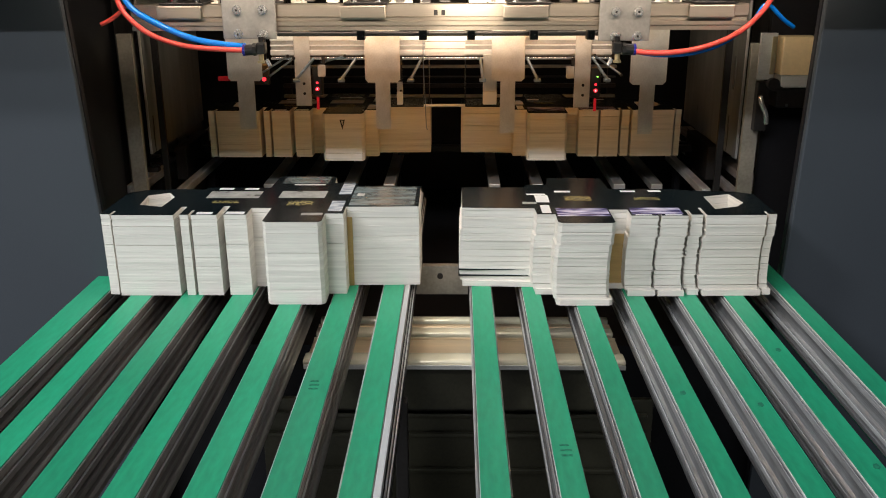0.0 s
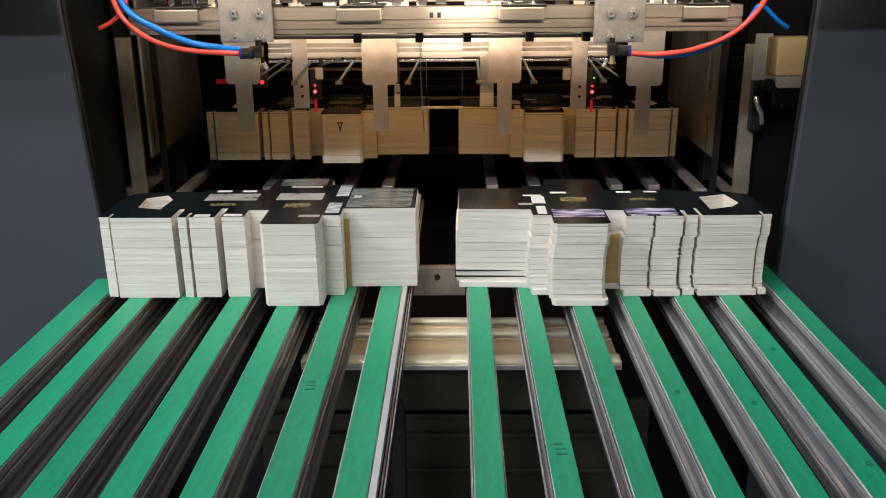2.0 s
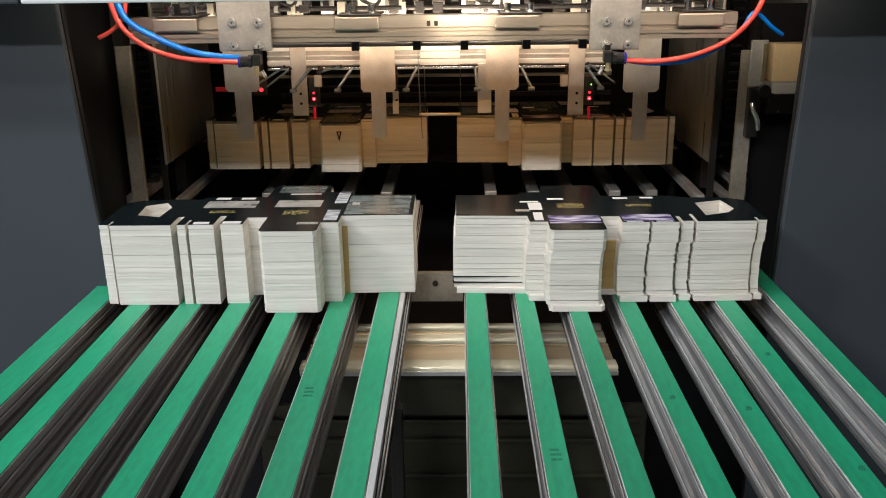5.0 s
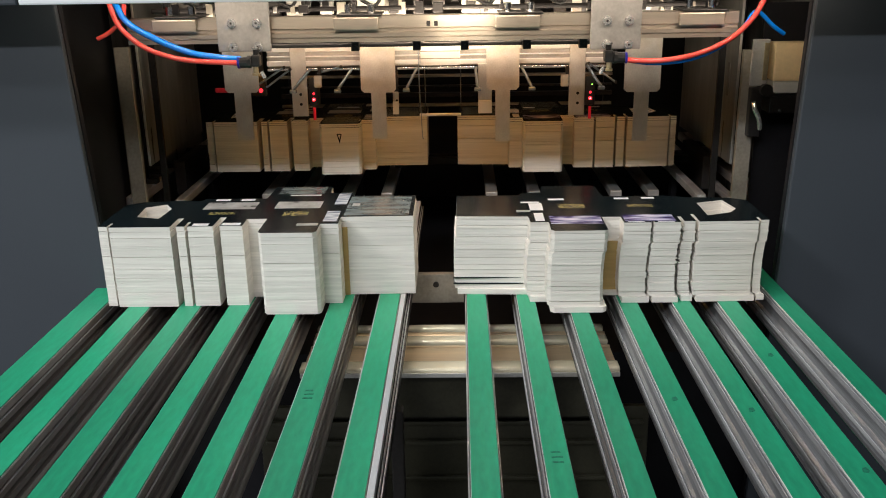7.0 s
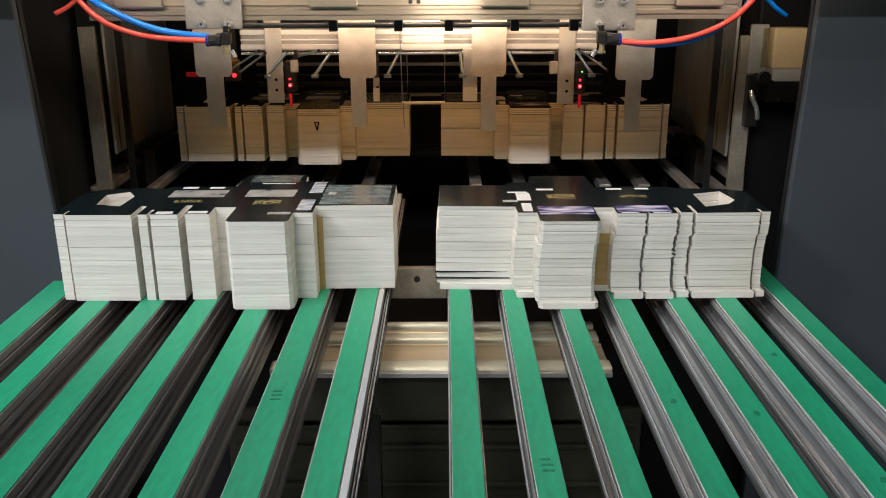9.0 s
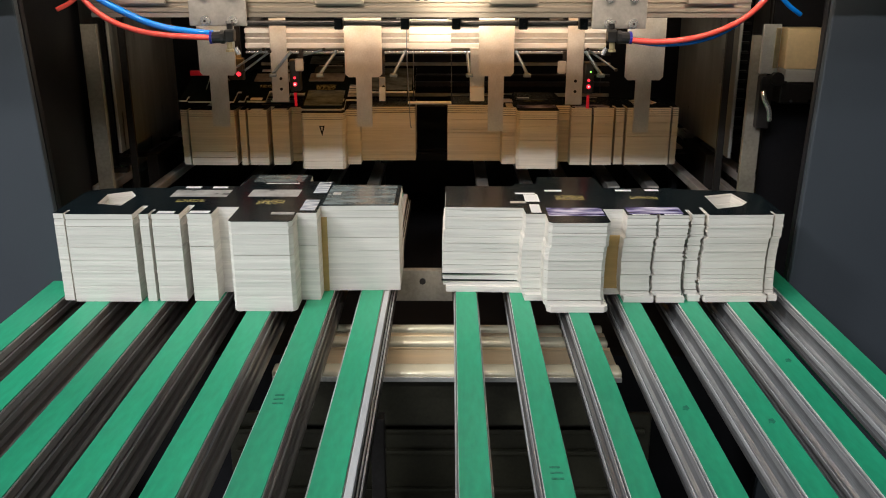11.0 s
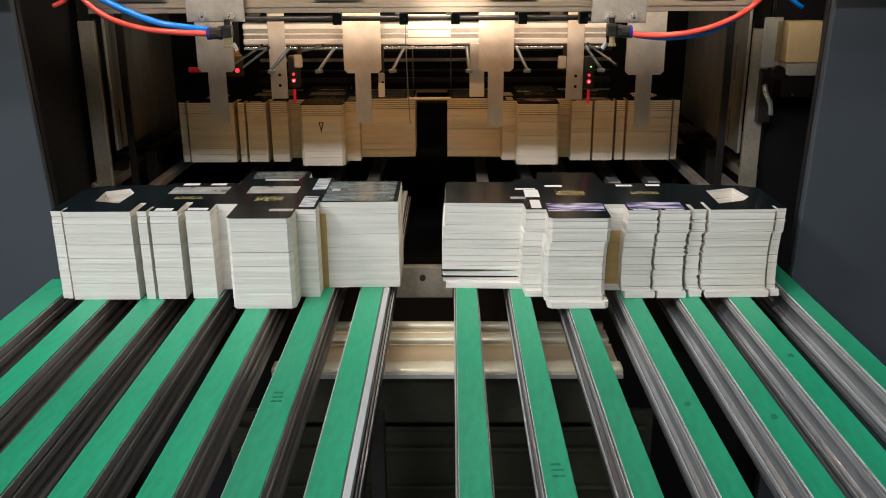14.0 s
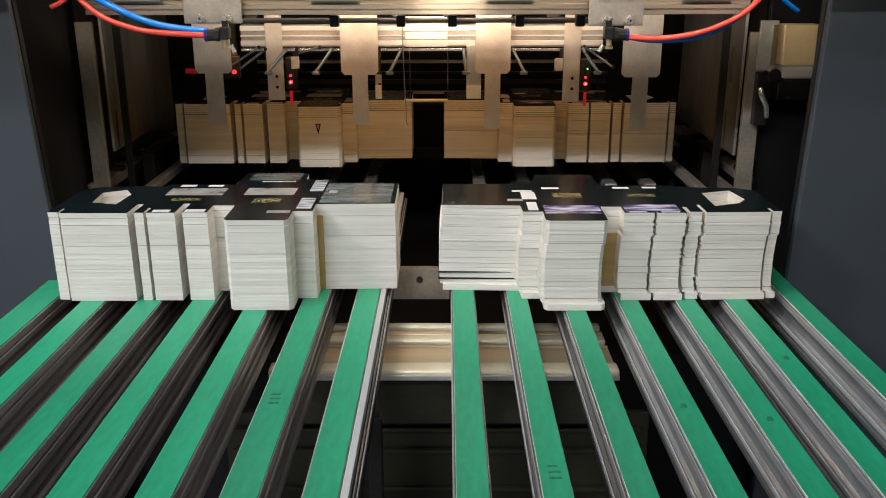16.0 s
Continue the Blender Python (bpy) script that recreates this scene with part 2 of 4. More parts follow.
def prism(points, depth, axis="z", holes=()):
    """A sheet with the given outline, extruded along z (or along y, outline in x and z; or along x, outline in y and z)."""
    bm = bmesh.new()
    edges = []
    for loop in (points, *holes):
        vs = [bm.verts.new((p[0], p[1], 0)) for p in loop]
        edges += [bm.edges.new((vs[i], vs[(i + 1) % len(vs)])) for i in range(len(vs))]
    if holes:
        bmesh.ops.triangle_fill(bm, edges=edges, use_beauty=True)
    else:
        bm.faces.new(list(bm.verts))
    res = bmesh.ops.extrude_face_region(bm, geom=list(bm.faces))
    for v in res["geom"]:
        if isinstance(v, bmesh.types.BMVert):
            v.co.z += depth
    for v in bm.verts:
        if axis == "y":
            v.co = (v.co.x, v.co.z, v.co.y)
        elif axis == "x":
            v.co = (v.co.z, v.co.x, v.co.y)
    return bm


def add_rod(bm, a, b, r, n=10):
    a, b = Vector(a), Vector(b)
    d = b - a
    m = Matrix.Translation((a + b) / 2) @ d.to_track_quat("Z", "Y").to_matrix().to_4x4()
    bmesh.ops.create_cone(bm, cap_ends=True, segments=n, radius1=r, radius2=r, depth=d.length, matrix=m)
    return bm


def rod(a, b, r, n=10):
    return add_rod(bmesh.new(), a, b, r, n)


def tube(points, r, n=10):
    """A round hose along a smooth line through the points."""
    pts = [Vector(p) for p in points]
    line = []
    for i in range(len(pts) - 1):
        p0, p1, p2, p3 = pts[max(i - 1, 0)], pts[i], pts[i + 1], pts[min(i + 2, len(pts) - 1)]
        for k in range(6):
            u = k / 6
            line.append(0.5 * (2 * p1 + (p2 - p0) * u + (2 * p0 - 5 * p1 + 4 * p2 - p3) * u * u + (3 * p1 - p0 - 3 * p2 + p3) * u ** 3))
    line.append(pts[-1])
    bm, rings = bmesh.new(), []
    for i, p in enumerate(line):
        d = (line[min(i + 1, len(line) - 1)] - line[max(i - 1, 0)]).normalized()
        s = d.cross(Vector((0, 1, 0.01))).normalized()
        u = s.cross(d)
        rings.append([bm.verts.new(p + r * (math.cos(6.2832 * k / n) * s + math.sin(6.2832 * k / n) * u)) for k in range(n)])
    for a, b in zip(rings, rings[1:]):
        for k in range(n):
            bm.faces.new((a[k], a[(k + 1) % n], b[(k + 1) % n], b[k]))
    bm.faces.new(rings[0]), bm.faces.new(rings[-1][::-1])
    return bm


def slotted(half, height):
    """Cross-section of a belt rail, (across, up) from its top centre: fine grooves on one side, one wide channel on the other."""
    side = [(half, 0), (half, -0.004)]
    for k, wide in ((0.20, 0.7), (0.45, 1.0), (0.72, 1.0)):
        h, slot, deep = height * k, 0.0036, 0.009
        side += [(half, -h + slot * wide), (half - deep, -h + slot * wide), (half - deep, -h - slot * wide), (half, -h - slot * wide)]
    side += [(half + 0.002, -height * 0.86), (half + 0.002, -height)]
    channel = [(-half, -height), (-half, -height * 0.90), (-half + 0.007, -height * 0.88), (-half + 0.007, -height * 0.80), (-half, -height * 0.80),
               (-half, -height * 0.60), (-half + 0.0035, -height * 0.56), (-half + 0.0035, -height * 0.26), (-half, -height * 0.22), (-half, 0)]
    return side + channel


# ---- hall ----
def structure(name, bm, mat, label, category):
    return tagged(part(name, bm, mat), label, category, kind="structure")


structure("floor", box(-6, 6, -7, 5, -0.90, -0.80), FLOOR, "dark grey worn concrete hall floor", "floor")
structure("ceiling", box(-6, 6, -7, 5, 3.2, 3.3), HALL, "plain pale grey hall ceiling", "ceiling")
structure("wall_north", box(-6, 6, 5, 5.1, -0.8, 3.2), HALL, "plain pale grey painted hall wall", "wall")
structure("wall_south", box(-6, 6, -7.1, -7, -0.8, 3.2), HALL, "plain pale grey painted hall wall", "wall")
structure("wall_west", box(-6.1, -6, -7, 5, -0.8, 3.2), HALL, "plain pale grey painted hall wall", "wall")
structure("wall_east", box(6, 6.1, -7, 5, -0.8, 3.2), HALL, "plain pale grey painted hall wall", "wall")


# ---- machine housing ----
def leaned(bm, lean):
    """Splay the cut edge of an upright sheet outward with height."""
    for v in bm.verts:
        v.co.x += lean * (v.co.z - 0.12)
    return bm


def side_cover(sign, edge, far, lean):
    """Grey front cover beside the delivery opening, with a black return."""
    t = thing("machine_cover", "matte slate grey steel machine cover beside the delivery opening", "machine cover", group="machine covers")
    x0, x1 = sorted((edge, far))
    part("front_panel", leaned(box(x0, x1, 0.035, 0.047, -0.80, 0.625, 0.003), lean), PANEL, t)
    a, b = sorted((edge - sign * 0.000, edge + sign * 0.030))
    part("return_flange", leaned(box(a, b, 0.049, 0.062, -0.80, 0.625, 0.002), lean), BLACK, t, "black enamelled return of the cover")
    return t


side_cover(-1, -0.558, -0.98, -0.055)
side_cover(1, 0.537, 0.96, 0.032)
house = thing("machine_housing", "dark steel inner housing of the blanking machine", "machine housing")
part("side_panel", box(-0.742, -0.722, 0.17, 1.22, -0.80, 1.0), WALL_DARK, house, "dark stained inner side sheet")
part("side_panel", box(0.69, 0.71, 0.17, 1.22, -0.80, 1.0), WALL_DARK, house, "dark stained inner side sheet")
part("inner_column", box(-0.721, -0.650, 0.20, 0.405, -0.80, 1.0), BLACK, house)
part("chain_recess", box(-0.721, -0.690, 0.407, 0.54, -0.80, 1.0), BLACK, house)
part("inner_column", box(0.640, 0.689, 0.20, 0.300, -0.80, 1.0), BLACK, house)
part("rear_panel", box(-0.80, 0.78, 1.23, 1.25, -0.80, 1.0), BLACK, house)
part("roof_panel", box(-0.98, 0.96, -0.080, 1.25, 1.004, 1.02), BLACK, house)
part("front_hood", box(-0.98, 0.96, -0.080, -0.060, 0.633, 1.0), PANEL, house)
# Side lips added to cast shade on the tops of the covers.
part("shade_lip", box(-0.98, -0.577, -0.080, -0.057, 0.4535, 0.63, 0.003), PANEL, house)
part("shade_lip", box(0.603, 0.96, -0.080, -0.057, 0.4535, 0.63, 0.003), PANEL, house)
part("front_lip", box(-0.574, 0.60, -0.080, -0.055, 0.4535, 0.63, 0.003), WHITE, house, "white painted lip of the raised guard")
part("base_panel", box(-0.74, 0.72, 0.12, 1.22, -0.78, -0.16), BLACK, house)

# ---- conveyor ----
BELTS = [(-0.573, 0.042), (-0.490, 0.033), (-0.411, 0.033), (-0.334, 0.033), (-0.255, 0.033), (-0.1785, 0.034), (-0.104, 0.0315),
         (0.0335, 0.0295), (0.1115, 0.027), (0.1885, 0.0265), (0.2665, 0.0275), (0.348, 0.027), (0.4175, 0.029), (0.506, 0.027)]
Y0 = -0.98
for x, w in BELTS:
    c = x + w / 2
    conv = thing("belt_conveyor", "green flat conveyor belt running on a slotted aluminium rail", "conveyor belt", (c, 0, 0), "delivery belts")
    y1 = 0.575
    belt = part("belt", box(-w / 2, w / 2, Y0, y1, -0.0016, 0.0, 0.0005), BELT, conv, "worn green conveyor belt")
    part("belt_core", box(-w / 2 - 0.0004, w / 2 + 0.0004, Y0, y1, -0.0030, -0.0017), BELT_CORE, belt, "pale fabric core at the belt's edge")
    rail = prism(slotted(w / 2 + 0.0012, 0.052), y1 - Y0 - 0.02, "y")
    bmesh.ops.translate(rail, verts=rail.verts, vec=(0, Y0 + 0.01, -0.0032))
    # Rail tone goes by position, as reflections and shade fall across the belts.
    part("rail", rail, ALU_COOL if x > 0.25 else ALU_SHADED if x > 0 else ALU_Y, conv, "grooved aluminium rail under the belt")
    # Lips and ledge carry the rail's highlights as a lighter colour.
    for z0, z1 in ((-0.0125, -0.0052), (-0.0425, -0.0370)):
        part("rail_lip", box(-w / 2 - 0.0030, -w / 2 - 0.0014, Y0 + 0.012, y1 - 0.012, z0, z1, 0.0006), LIT_RAIL, conv, "lip of the rail, lighter in colour for its highlight")
    part("rail_ledge", box(w / 2 + 0.0014, w / 2 + 0.0032, Y0 + 0.012, y1 - 0.012, -0.0140, -0.0128), LIT_RAIL, conv, "thin ledge added for the bright line along the rail")
    part("belt_return", box(-w / 2 + 0.007, w / 2 - 0.007, Y0, y1, -0.066, -0.063), BELT, conv)

for mx, my, strokes in ((-0.163, -0.345, (-1, 0, 1)), (0.1255, -0.492, (-1, 0, 1)), (0.20, -0.74, (-1, 0, 1))):
    t = thing("belt_mark", "small worn black stamp on a green belt", "stamp", (mx, my, 0.0003), "belt stamps")
    for k in strokes:
        part("stroke", box(-0.006, 0.006 - 0.002 * (k == 1), k * 0.010 - 0.0016, k * 0.010 + 0.0016, 0, 0.0003), STAMP, t)
for mx, my in ((0.279, -0.362), (0.362, -0.39), (0.433, -0.24), (0.438, -0.52)):
    part("stain", prism([(mx - 0.004, my - 0.003), (mx + 0.001, my - 0.005), (mx + 0.004, my - 0.001), (mx + 0.003, my + 0.006), (mx - 0.002, my + 0.004)], 0.0005),
         STAMP, tagged(new("belt_stain"), "small dark oil stain on a green belt", "stain", "belt stains"))
strip = thing("edge_strip", "pale plastic edge strip beside a green belt", "edge strip")
part("strip", box(-0.0710, -0.0634, Y0, 0.57, -0.010, -0.0008, 0.001), PALE, strip)
for x in (-0.0612, -0.0578):
    part("guide_line", box(x - 0.0007, x + 0.0007, Y0, 0.57, -0.016, -0.012), LIT_RAIL, strip)
part("web", box(-0.0640, -0.0565, Y0, 0.57, -0.030, -0.0162), DARK, strip)
beam = thing("cross_beam", "wide ribbed aluminium cross beam under the belts", "cross beam")
part("beam_body", box(-0.212, 0.255, -0.104, -0.052, -0.079, -0.0715, 0.002), BEAM, beam)
part("front_edge", box(-0.216, 0.257, -0.136, -0.107, -0.078, -0.0665, 0.005), BEAM_HIGHLIGHT, beam, smooth=True)
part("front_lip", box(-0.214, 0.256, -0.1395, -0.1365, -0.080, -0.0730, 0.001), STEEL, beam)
part("rib", box(-0.212, 0.255, -0.032, -0.010, -0.079, -0.0680, 0.004), BEAM_HIGHLIGHT, beam, smooth=True)
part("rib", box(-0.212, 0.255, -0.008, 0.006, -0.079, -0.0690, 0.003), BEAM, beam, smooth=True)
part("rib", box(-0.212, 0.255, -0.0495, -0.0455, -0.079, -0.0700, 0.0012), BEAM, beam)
part("rear_edge", box(-0.212, 0.255, 0.018, 0.033, -0.079, -0.0670, 0.004), BEAM_HIGHLIGHT, beam, smooth=True)
# Dark sheet added behind the ribs, for the shade in the grooves.
part("groove_shade", box(-0.211, 0.254, -0.105, 0.032, -0.0850, -0.0802), DARK, beam)
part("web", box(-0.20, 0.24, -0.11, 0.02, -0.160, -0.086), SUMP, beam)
tie = thing("tie_plate", "grey steel tie plate with a bolt between two belts", "tie plate")
part("plate", box(-0.066, 0.029, 0.090, 0.104, -0.052, -0.001, 0.001), POST, tie)
part("bolt", rod((-0.018, 0.0895, -0.018), (-0.018, 0.086, -0.018), 0.005), DARK, tie)

frame_low = thing("belt_stand", "black painted steel stand under the belts", "stand")
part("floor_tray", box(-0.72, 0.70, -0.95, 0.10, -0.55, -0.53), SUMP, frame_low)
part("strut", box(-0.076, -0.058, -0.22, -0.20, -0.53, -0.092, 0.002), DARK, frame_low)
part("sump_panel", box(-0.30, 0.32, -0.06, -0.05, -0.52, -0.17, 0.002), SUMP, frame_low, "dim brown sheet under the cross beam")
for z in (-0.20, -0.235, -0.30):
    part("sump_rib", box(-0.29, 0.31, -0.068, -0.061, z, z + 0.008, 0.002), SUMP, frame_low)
part("cross_strip", box(-0.20, 0.20, -0.24, -0.222, -0.40, -0.37, 0.002), DARK, frame_low)
part("cross_tube", box(-0.70, 0.68, -0.50, -0.46, -0.24, -0.20, 0.002), BLACK, frame_low)
part("cross_tube", box(-0.70, 0.68, -0.88, -0.84, -0.11, -0.07, 0.002), BLACK, frame_low)
for x in (-0.66, 0.64):
    part("leg", box(x - 0.03, x + 0.03, -0.90, -0.84, -0.80, -0.56, 0.003), BLACK, frame_low)
    part("leg", box(x - 0.03, x + 0.03, 0.02, 0.08, -0.80, -0.56, 0.003), BLACK, frame_low)

for pts in ([(0.155, 0.0, -0.12), (0.160, -0.15, -0.19), (0.172, -0.30, -0.22), (0.165, -0.50, -0.30)],
            [(0.150, 0.0, -0.14), (0.150, -0.18, -0.22), (0.160, -0.34, -0.24), (0.150, -0.50, -0.33)]):
    tagged(part("power_cable", tube(pts, 0.004), DARK_RED, smooth=True), "dark red power cable hanging under the belts", "cable", "power cables")

# ---- rear rails behind the finished piles ----
for x in (-0.415, -0.331, -0.234, -0.143, 0.095, 0.192, 0.274, 0.376, 0.46):
    r = thing("support_rail", "dull grey steel support rail behind the piles", "support rail", (x, 0, 0), "support rails")
    part("bar", box(-0.013, 0.013, 0.64, 1.10, -0.016, 0.0, 0.002), STEEL, r)
    part("foot", box(-0.008, 0.008, 0.9, 0.93, -0.16, -0.017), BLACK, r)
# Bars take a bright base, in place of light that hardly reaches them.
for x in (-0.560, 0.520):
    r = thing("slide_rail", "narrow dull steel slide rail behind the piles", "slide rail", (x, 0, 0), "slide rails")
    part("bar", box(-0.009, 0.009, 0.46, 0.80, 0.020, 0.036, 0.002), LIT_RAIL, r)
    part("foot", box(-0.006, 0.006, 0.70, 0.73, -0.16, 0.0195), BLACK, r)
for x in (-0.655, 0.632):
    r = thing("guide_rail", "dull aluminium guide rail along the inner side", "guide rail", (x, 0, 0), "guide rails")
    part("bar", box(-0.014, 0.014, 0.45, 1.10, 0.025, 0.045, 0.003), LIT_RAIL, r)
    part("bar", box(-0.045, -0.028, 0.50, 1.10, 0.005, 0.020, 0.003), LIT_RAIL, r)
    for y in (0.56, 0.72, 0.90):
        part("clamp", box(-0.018, 0.018, y, y + 0.02, 0.0455, 0.056, 0.002), DARK, r)
        part("clamp_screw", rod((0.004, y + 0.01, 0.0565), (0.004, y + 0.01, 0.062), 0.0045, 8), BOLT, r)
    part("foot", box(-0.01, 0.01, 0.6, 0.64, -0.16, 0.024), BLACK, r)


def post(x, y, z1, sign):
    t = thing("guide_post", "brushed aluminium guide post standing beside the piles", "guide post", (x, y, 0), "guide posts")
    part("flat", box(-0.014, 0.014, -0.012, 0.0, -0.16, z1, 0.001), POST, t)
    part("angle", box(sign * 0.032 - 0.006, sign * 0.032 + 0.006, 0.06, 0.068, 0.02, z1 + 0.03), DARK, t)
    return t


post(-0.624, 0.42, 0.352, 1)
post(0.560, 0.36, 0.338, -1)

# ---- carton piles ----
LEFT = [(-0.523, 0.078), (-0.523, -0.045), (-0.509, -0.046), (-0.509, -0.028), (-0.505, -0.028), (-0.505, -0.050), (-0.4125, -0.050),
        (-0.4125, -0.004), (-0.4035, -0.004), (-0.4035, -0.048), (-0.391, -0.048), (-0.391, -0.024), (-0.3865, -0.024), (-0.3865, -0.048),
        (-0.348, -0.048), (-0.348, 0.0), (-0.338, 0.0), (-0.338, -0.046), (-0.304, -0.046), (-0.304, -0.010), (-0.273, -0.010),
        (-0.273, -0.079), (-0.268, -0.085), (-0.192, -0.085), (-0.187, -0.079), (-0.187, -0.040), (-0.160, -0.040), (-0.160, -0.003),
        (-0.049, 0.0), (-0.050, 0.123), (-0.155, 0.125), (-0.158, 0.145), (-0.196, 0.145), (-0.198, 0.185), (-0.205, 0.192),
        (-0.288, 0.192), (-0.296, 0.185), (-0.298, 0.112), (-0.400, 0.112), (-0.405, 0.098), (-0.440, 0.102), (-0.500, 0.095)]
LEFT_HOLE = [(-0.481, 0.006), (-0.486, 0.062), (-0.456, 0.080), (-0.440, 0.052), (-0.443, -0.005)]
RIGHT = [(0.018, 0.0), (0.128, -0.004), (0.130, -0.036), (0.157, -0.036), (0.157, -0.076), (0.162, -0.081), (0.235, -0.081),
         (0.240, -0.076), (0.240, -0.010), (0.269, -0.010), (0.269, -0.042), (0.310, -0.042), (0.310, 0.0), (0.3145, 0.0),
         (0.3145, -0.042), (0.354, -0.042), (0.354, -0.012), (0.360, -0.012), (0.360, -0.037), (0.377, -0.037), (0.377, 0.0),
         (0.382, 0.0), (0.382, -0.040), (0.471, -0.038), (0.471, -0.02), (0.475, -0.02), (0.475, -0.034), (0.487, -0.034),
         (0.487, 0.080), (0.460, 0.096), (0.400, 0.100), (0.360, 0.112), (0.260, 0.112), (0.256, 0.185), (0.165, 0.185),
         (0.160, 0.140), (0.125, 0.140), (0.122, 0.123), (0.018, 0.123)]
RIGHT_HOLE = [(0.402, -0.008), (0.403, 0.066), (0.448, 0.082), (0.456, 0.030), (0.441, 0.008)]
# printed fields and painted reflections on the top sheet: material, x0, x1, y0, y1
LEFT_PRINT = [(PALE_INK, -0.389, -0.305, 0.046, 0.088), (WHITE_INK, -0.381, -0.357, 0.098, 0.110), (WHITE_INK, -0.339, -0.316, 0.098, 0.109),
              (GOLD_INK, -0.372, -0.330, 0.016, 0.030), (PALE_INK, -0.274, -0.200, 0.048, 0.090), (WHITE_INK, -0.262, -0.210, 0.128, 0.134),
              (GOLD_INK, -0.254, -0.214, 0.004, 0.030), (STREAK_INK, -0.185, -0.164, -0.028, 0.030),
              (GREY_SHEEN, -0.157, -0.056, 0.004, 0.118), (PALE_INK, -0.150, -0.138, 0.060, 0.075), (GREY_SHEEN, -0.284, -0.206, 0.140, 0.186),
              (WHITE_INK, -0.380, -0.356, -0.046, -0.034), (WHITE_INK, -0.336, -0.308, -0.044, -0.032), (PALE_INK, -0.222, -0.190, -0.050, -0.038),
              (STREAK_INK, -0.180, -0.160, 0.070, 0.140)]
RIGHT_PRINT = [(VIOLET, 0.160, 0.238, -0.046, -0.004), (VIOLET, 0.272, 0.348, -0.036, 0.000), (WHITE_INK, 0.134, 0.155, 0.030, 0.072),
               (WHITE_INK, 0.122, 0.152, 0.074, 0.082), (WHITE_INK, 0.138, 0.152, -0.030, 0.014), (PALE_INK, 0.112, 0.134, 0.020, 0.032),
               (WHITE_INK, 0.168, 0.194, 0.090, 0.100), (WHITE_INK, 0.276, 0.300, 0.092, 0.102), (WHITE_INK, 0.321, 0.342, 0.094, 0.104),
               (GOLD_INK, 0.180, 0.222, 0.040, 0.066), (GOLD_INK, 0.290, 0.330, 0.045, 0.060), (WHITE_INK, 0.276, 0.300, -0.041, -0.037),
               (WHITE_INK, 0.320, 0.345, -0.041, -0.037)]


def loop_moved(points, dx, dy):
    return [(x + dx, y + dy) for x, y in points]


def top_sheet(parent, outline, hole, fields, z):
    """The uppermost printed blank."""
    bm = prism(outline, 0.0003, "z", [hole])
    bmesh.ops.translate(bm, verts=bm.verts, vec=(0, 0, z))
    sheet = part("top_blank", bm, INK, parent, "glossy black printed top blank")
    for k, (mat, x0, x1, y0, y1) in enumerate(fields):
        part("colour_field", box(x0, x1, y0, y1, z + 0.0002, z + 0.0004 + 0.000012 * k), mat, sheet)
    return sheet


def pile(label, outline, hole, fields, height, layers, at, untidy, seed, group, gaps=0.12, ragged=()):
    """A pile of die-cut blanks: layers that sit a little off one another, and a printed top blank."""
    rnd = random.Random(seed)
    t = thing("carton_pile", label, "carton pile", at, group)
    cuts = sorted((k + rnd.uniform(-0.45, 0.45)) / layers for k in range(1, layers))
    cuts = [0] + cuts + [1]
    for a, b in zip(cuts, cuts[1:]):
        z0, z1 = a * height, b * height
        slip = 2.0 if rnd.random() < 0.10 else 0.5
        dx, dy = slip * rnd.gauss(0, 0.00022), slip * rnd.gauss(0, 0.00022)
        for (h0, ox0, oy0), (h1, ox1, oy1) in zip(untidy, untidy[1:]):
            u = ((a + b) / 2 - h0) / (h1 - h0)
            if 0 <= u < 1:
                dx, dy = dx + ox0 + u * (ox1 - ox0), dy + oy0 + u * (oy1 - oy0)
        shape = list(outline)
        for lo, hi in ragged:
            off = rnd.gauss(0, 0.0006)
            shape = [(px + off if lo < px < hi else px, py) for px, py in shape]
        bm = prism(loop_moved(shape, dx, dy), max(z1 - z0 - (rnd.uniform(0.0003, 0.0008) if rnd.random() < gaps else 0.00003), 0.0004), "z", [loop_moved(hole, dx, dy)])
        bmesh.ops.translate(bm, verts=bm.verts, vec=(0, 0, z0))
        part("blank_layer", bm, BOARD, t)
    top_sheet(t, outline, hole, fields, height)
    return t


pile("neat pile of white die-cut cartons with black printed top", LEFT, LEFT_HOLE, LEFT_PRINT, 0.128, 52, (0, 0, 0.0002),
     [(0, 0.001, 0.0), (1, 0, 0)], 3, "finished piles on the belts")
pile("slightly slipped pile of white die-cut cartons with black printed top", RIGHT, RIGHT_HOLE, RIGHT_PRINT, 0.126, 60, (0, 0, 0.0002),
     [(0, 0.001, -0.006), (0.07, 0.001, -0.006), (0.071, -0.003, -0.001), (0.2, -0.0045, 0.0), (0.5, -0.0045, 0.001), (0.72, -0.003, 0.0), (0.74, -0.0008, 0.0), (1.001, 0.0, 0.0)], 8,
     "finished piles on the belts", 0.25, ((0.3095, 0.3150), (0.3535, 0.3605), (0.3765, 0.3825)))
for z, d in ((0.0165, 0.0008), (0.026, 0.0003)):
    t = thing("spacer_sheet", "thin black edge between the layers of a carton pile", "spacer sheet", (0.0, 0.0, z), "spacer sheets")
    part("sheet", box(0.0125, 0.126, -0.0035 - d, 0.02, 0.0, 0.0013), INK, t)
REAR_Y, REAR_Z, REAR_H = 0.62, 0.0775, 0.1000
tan_part = thing("kraft_strip", "tan strip in the slot of a carton pile", "board edge")
part("strip", box(0.243, 0.2675, -0.0135, -0.0105, 0.0005, 0.088), TAN_BOARD, tan_part)
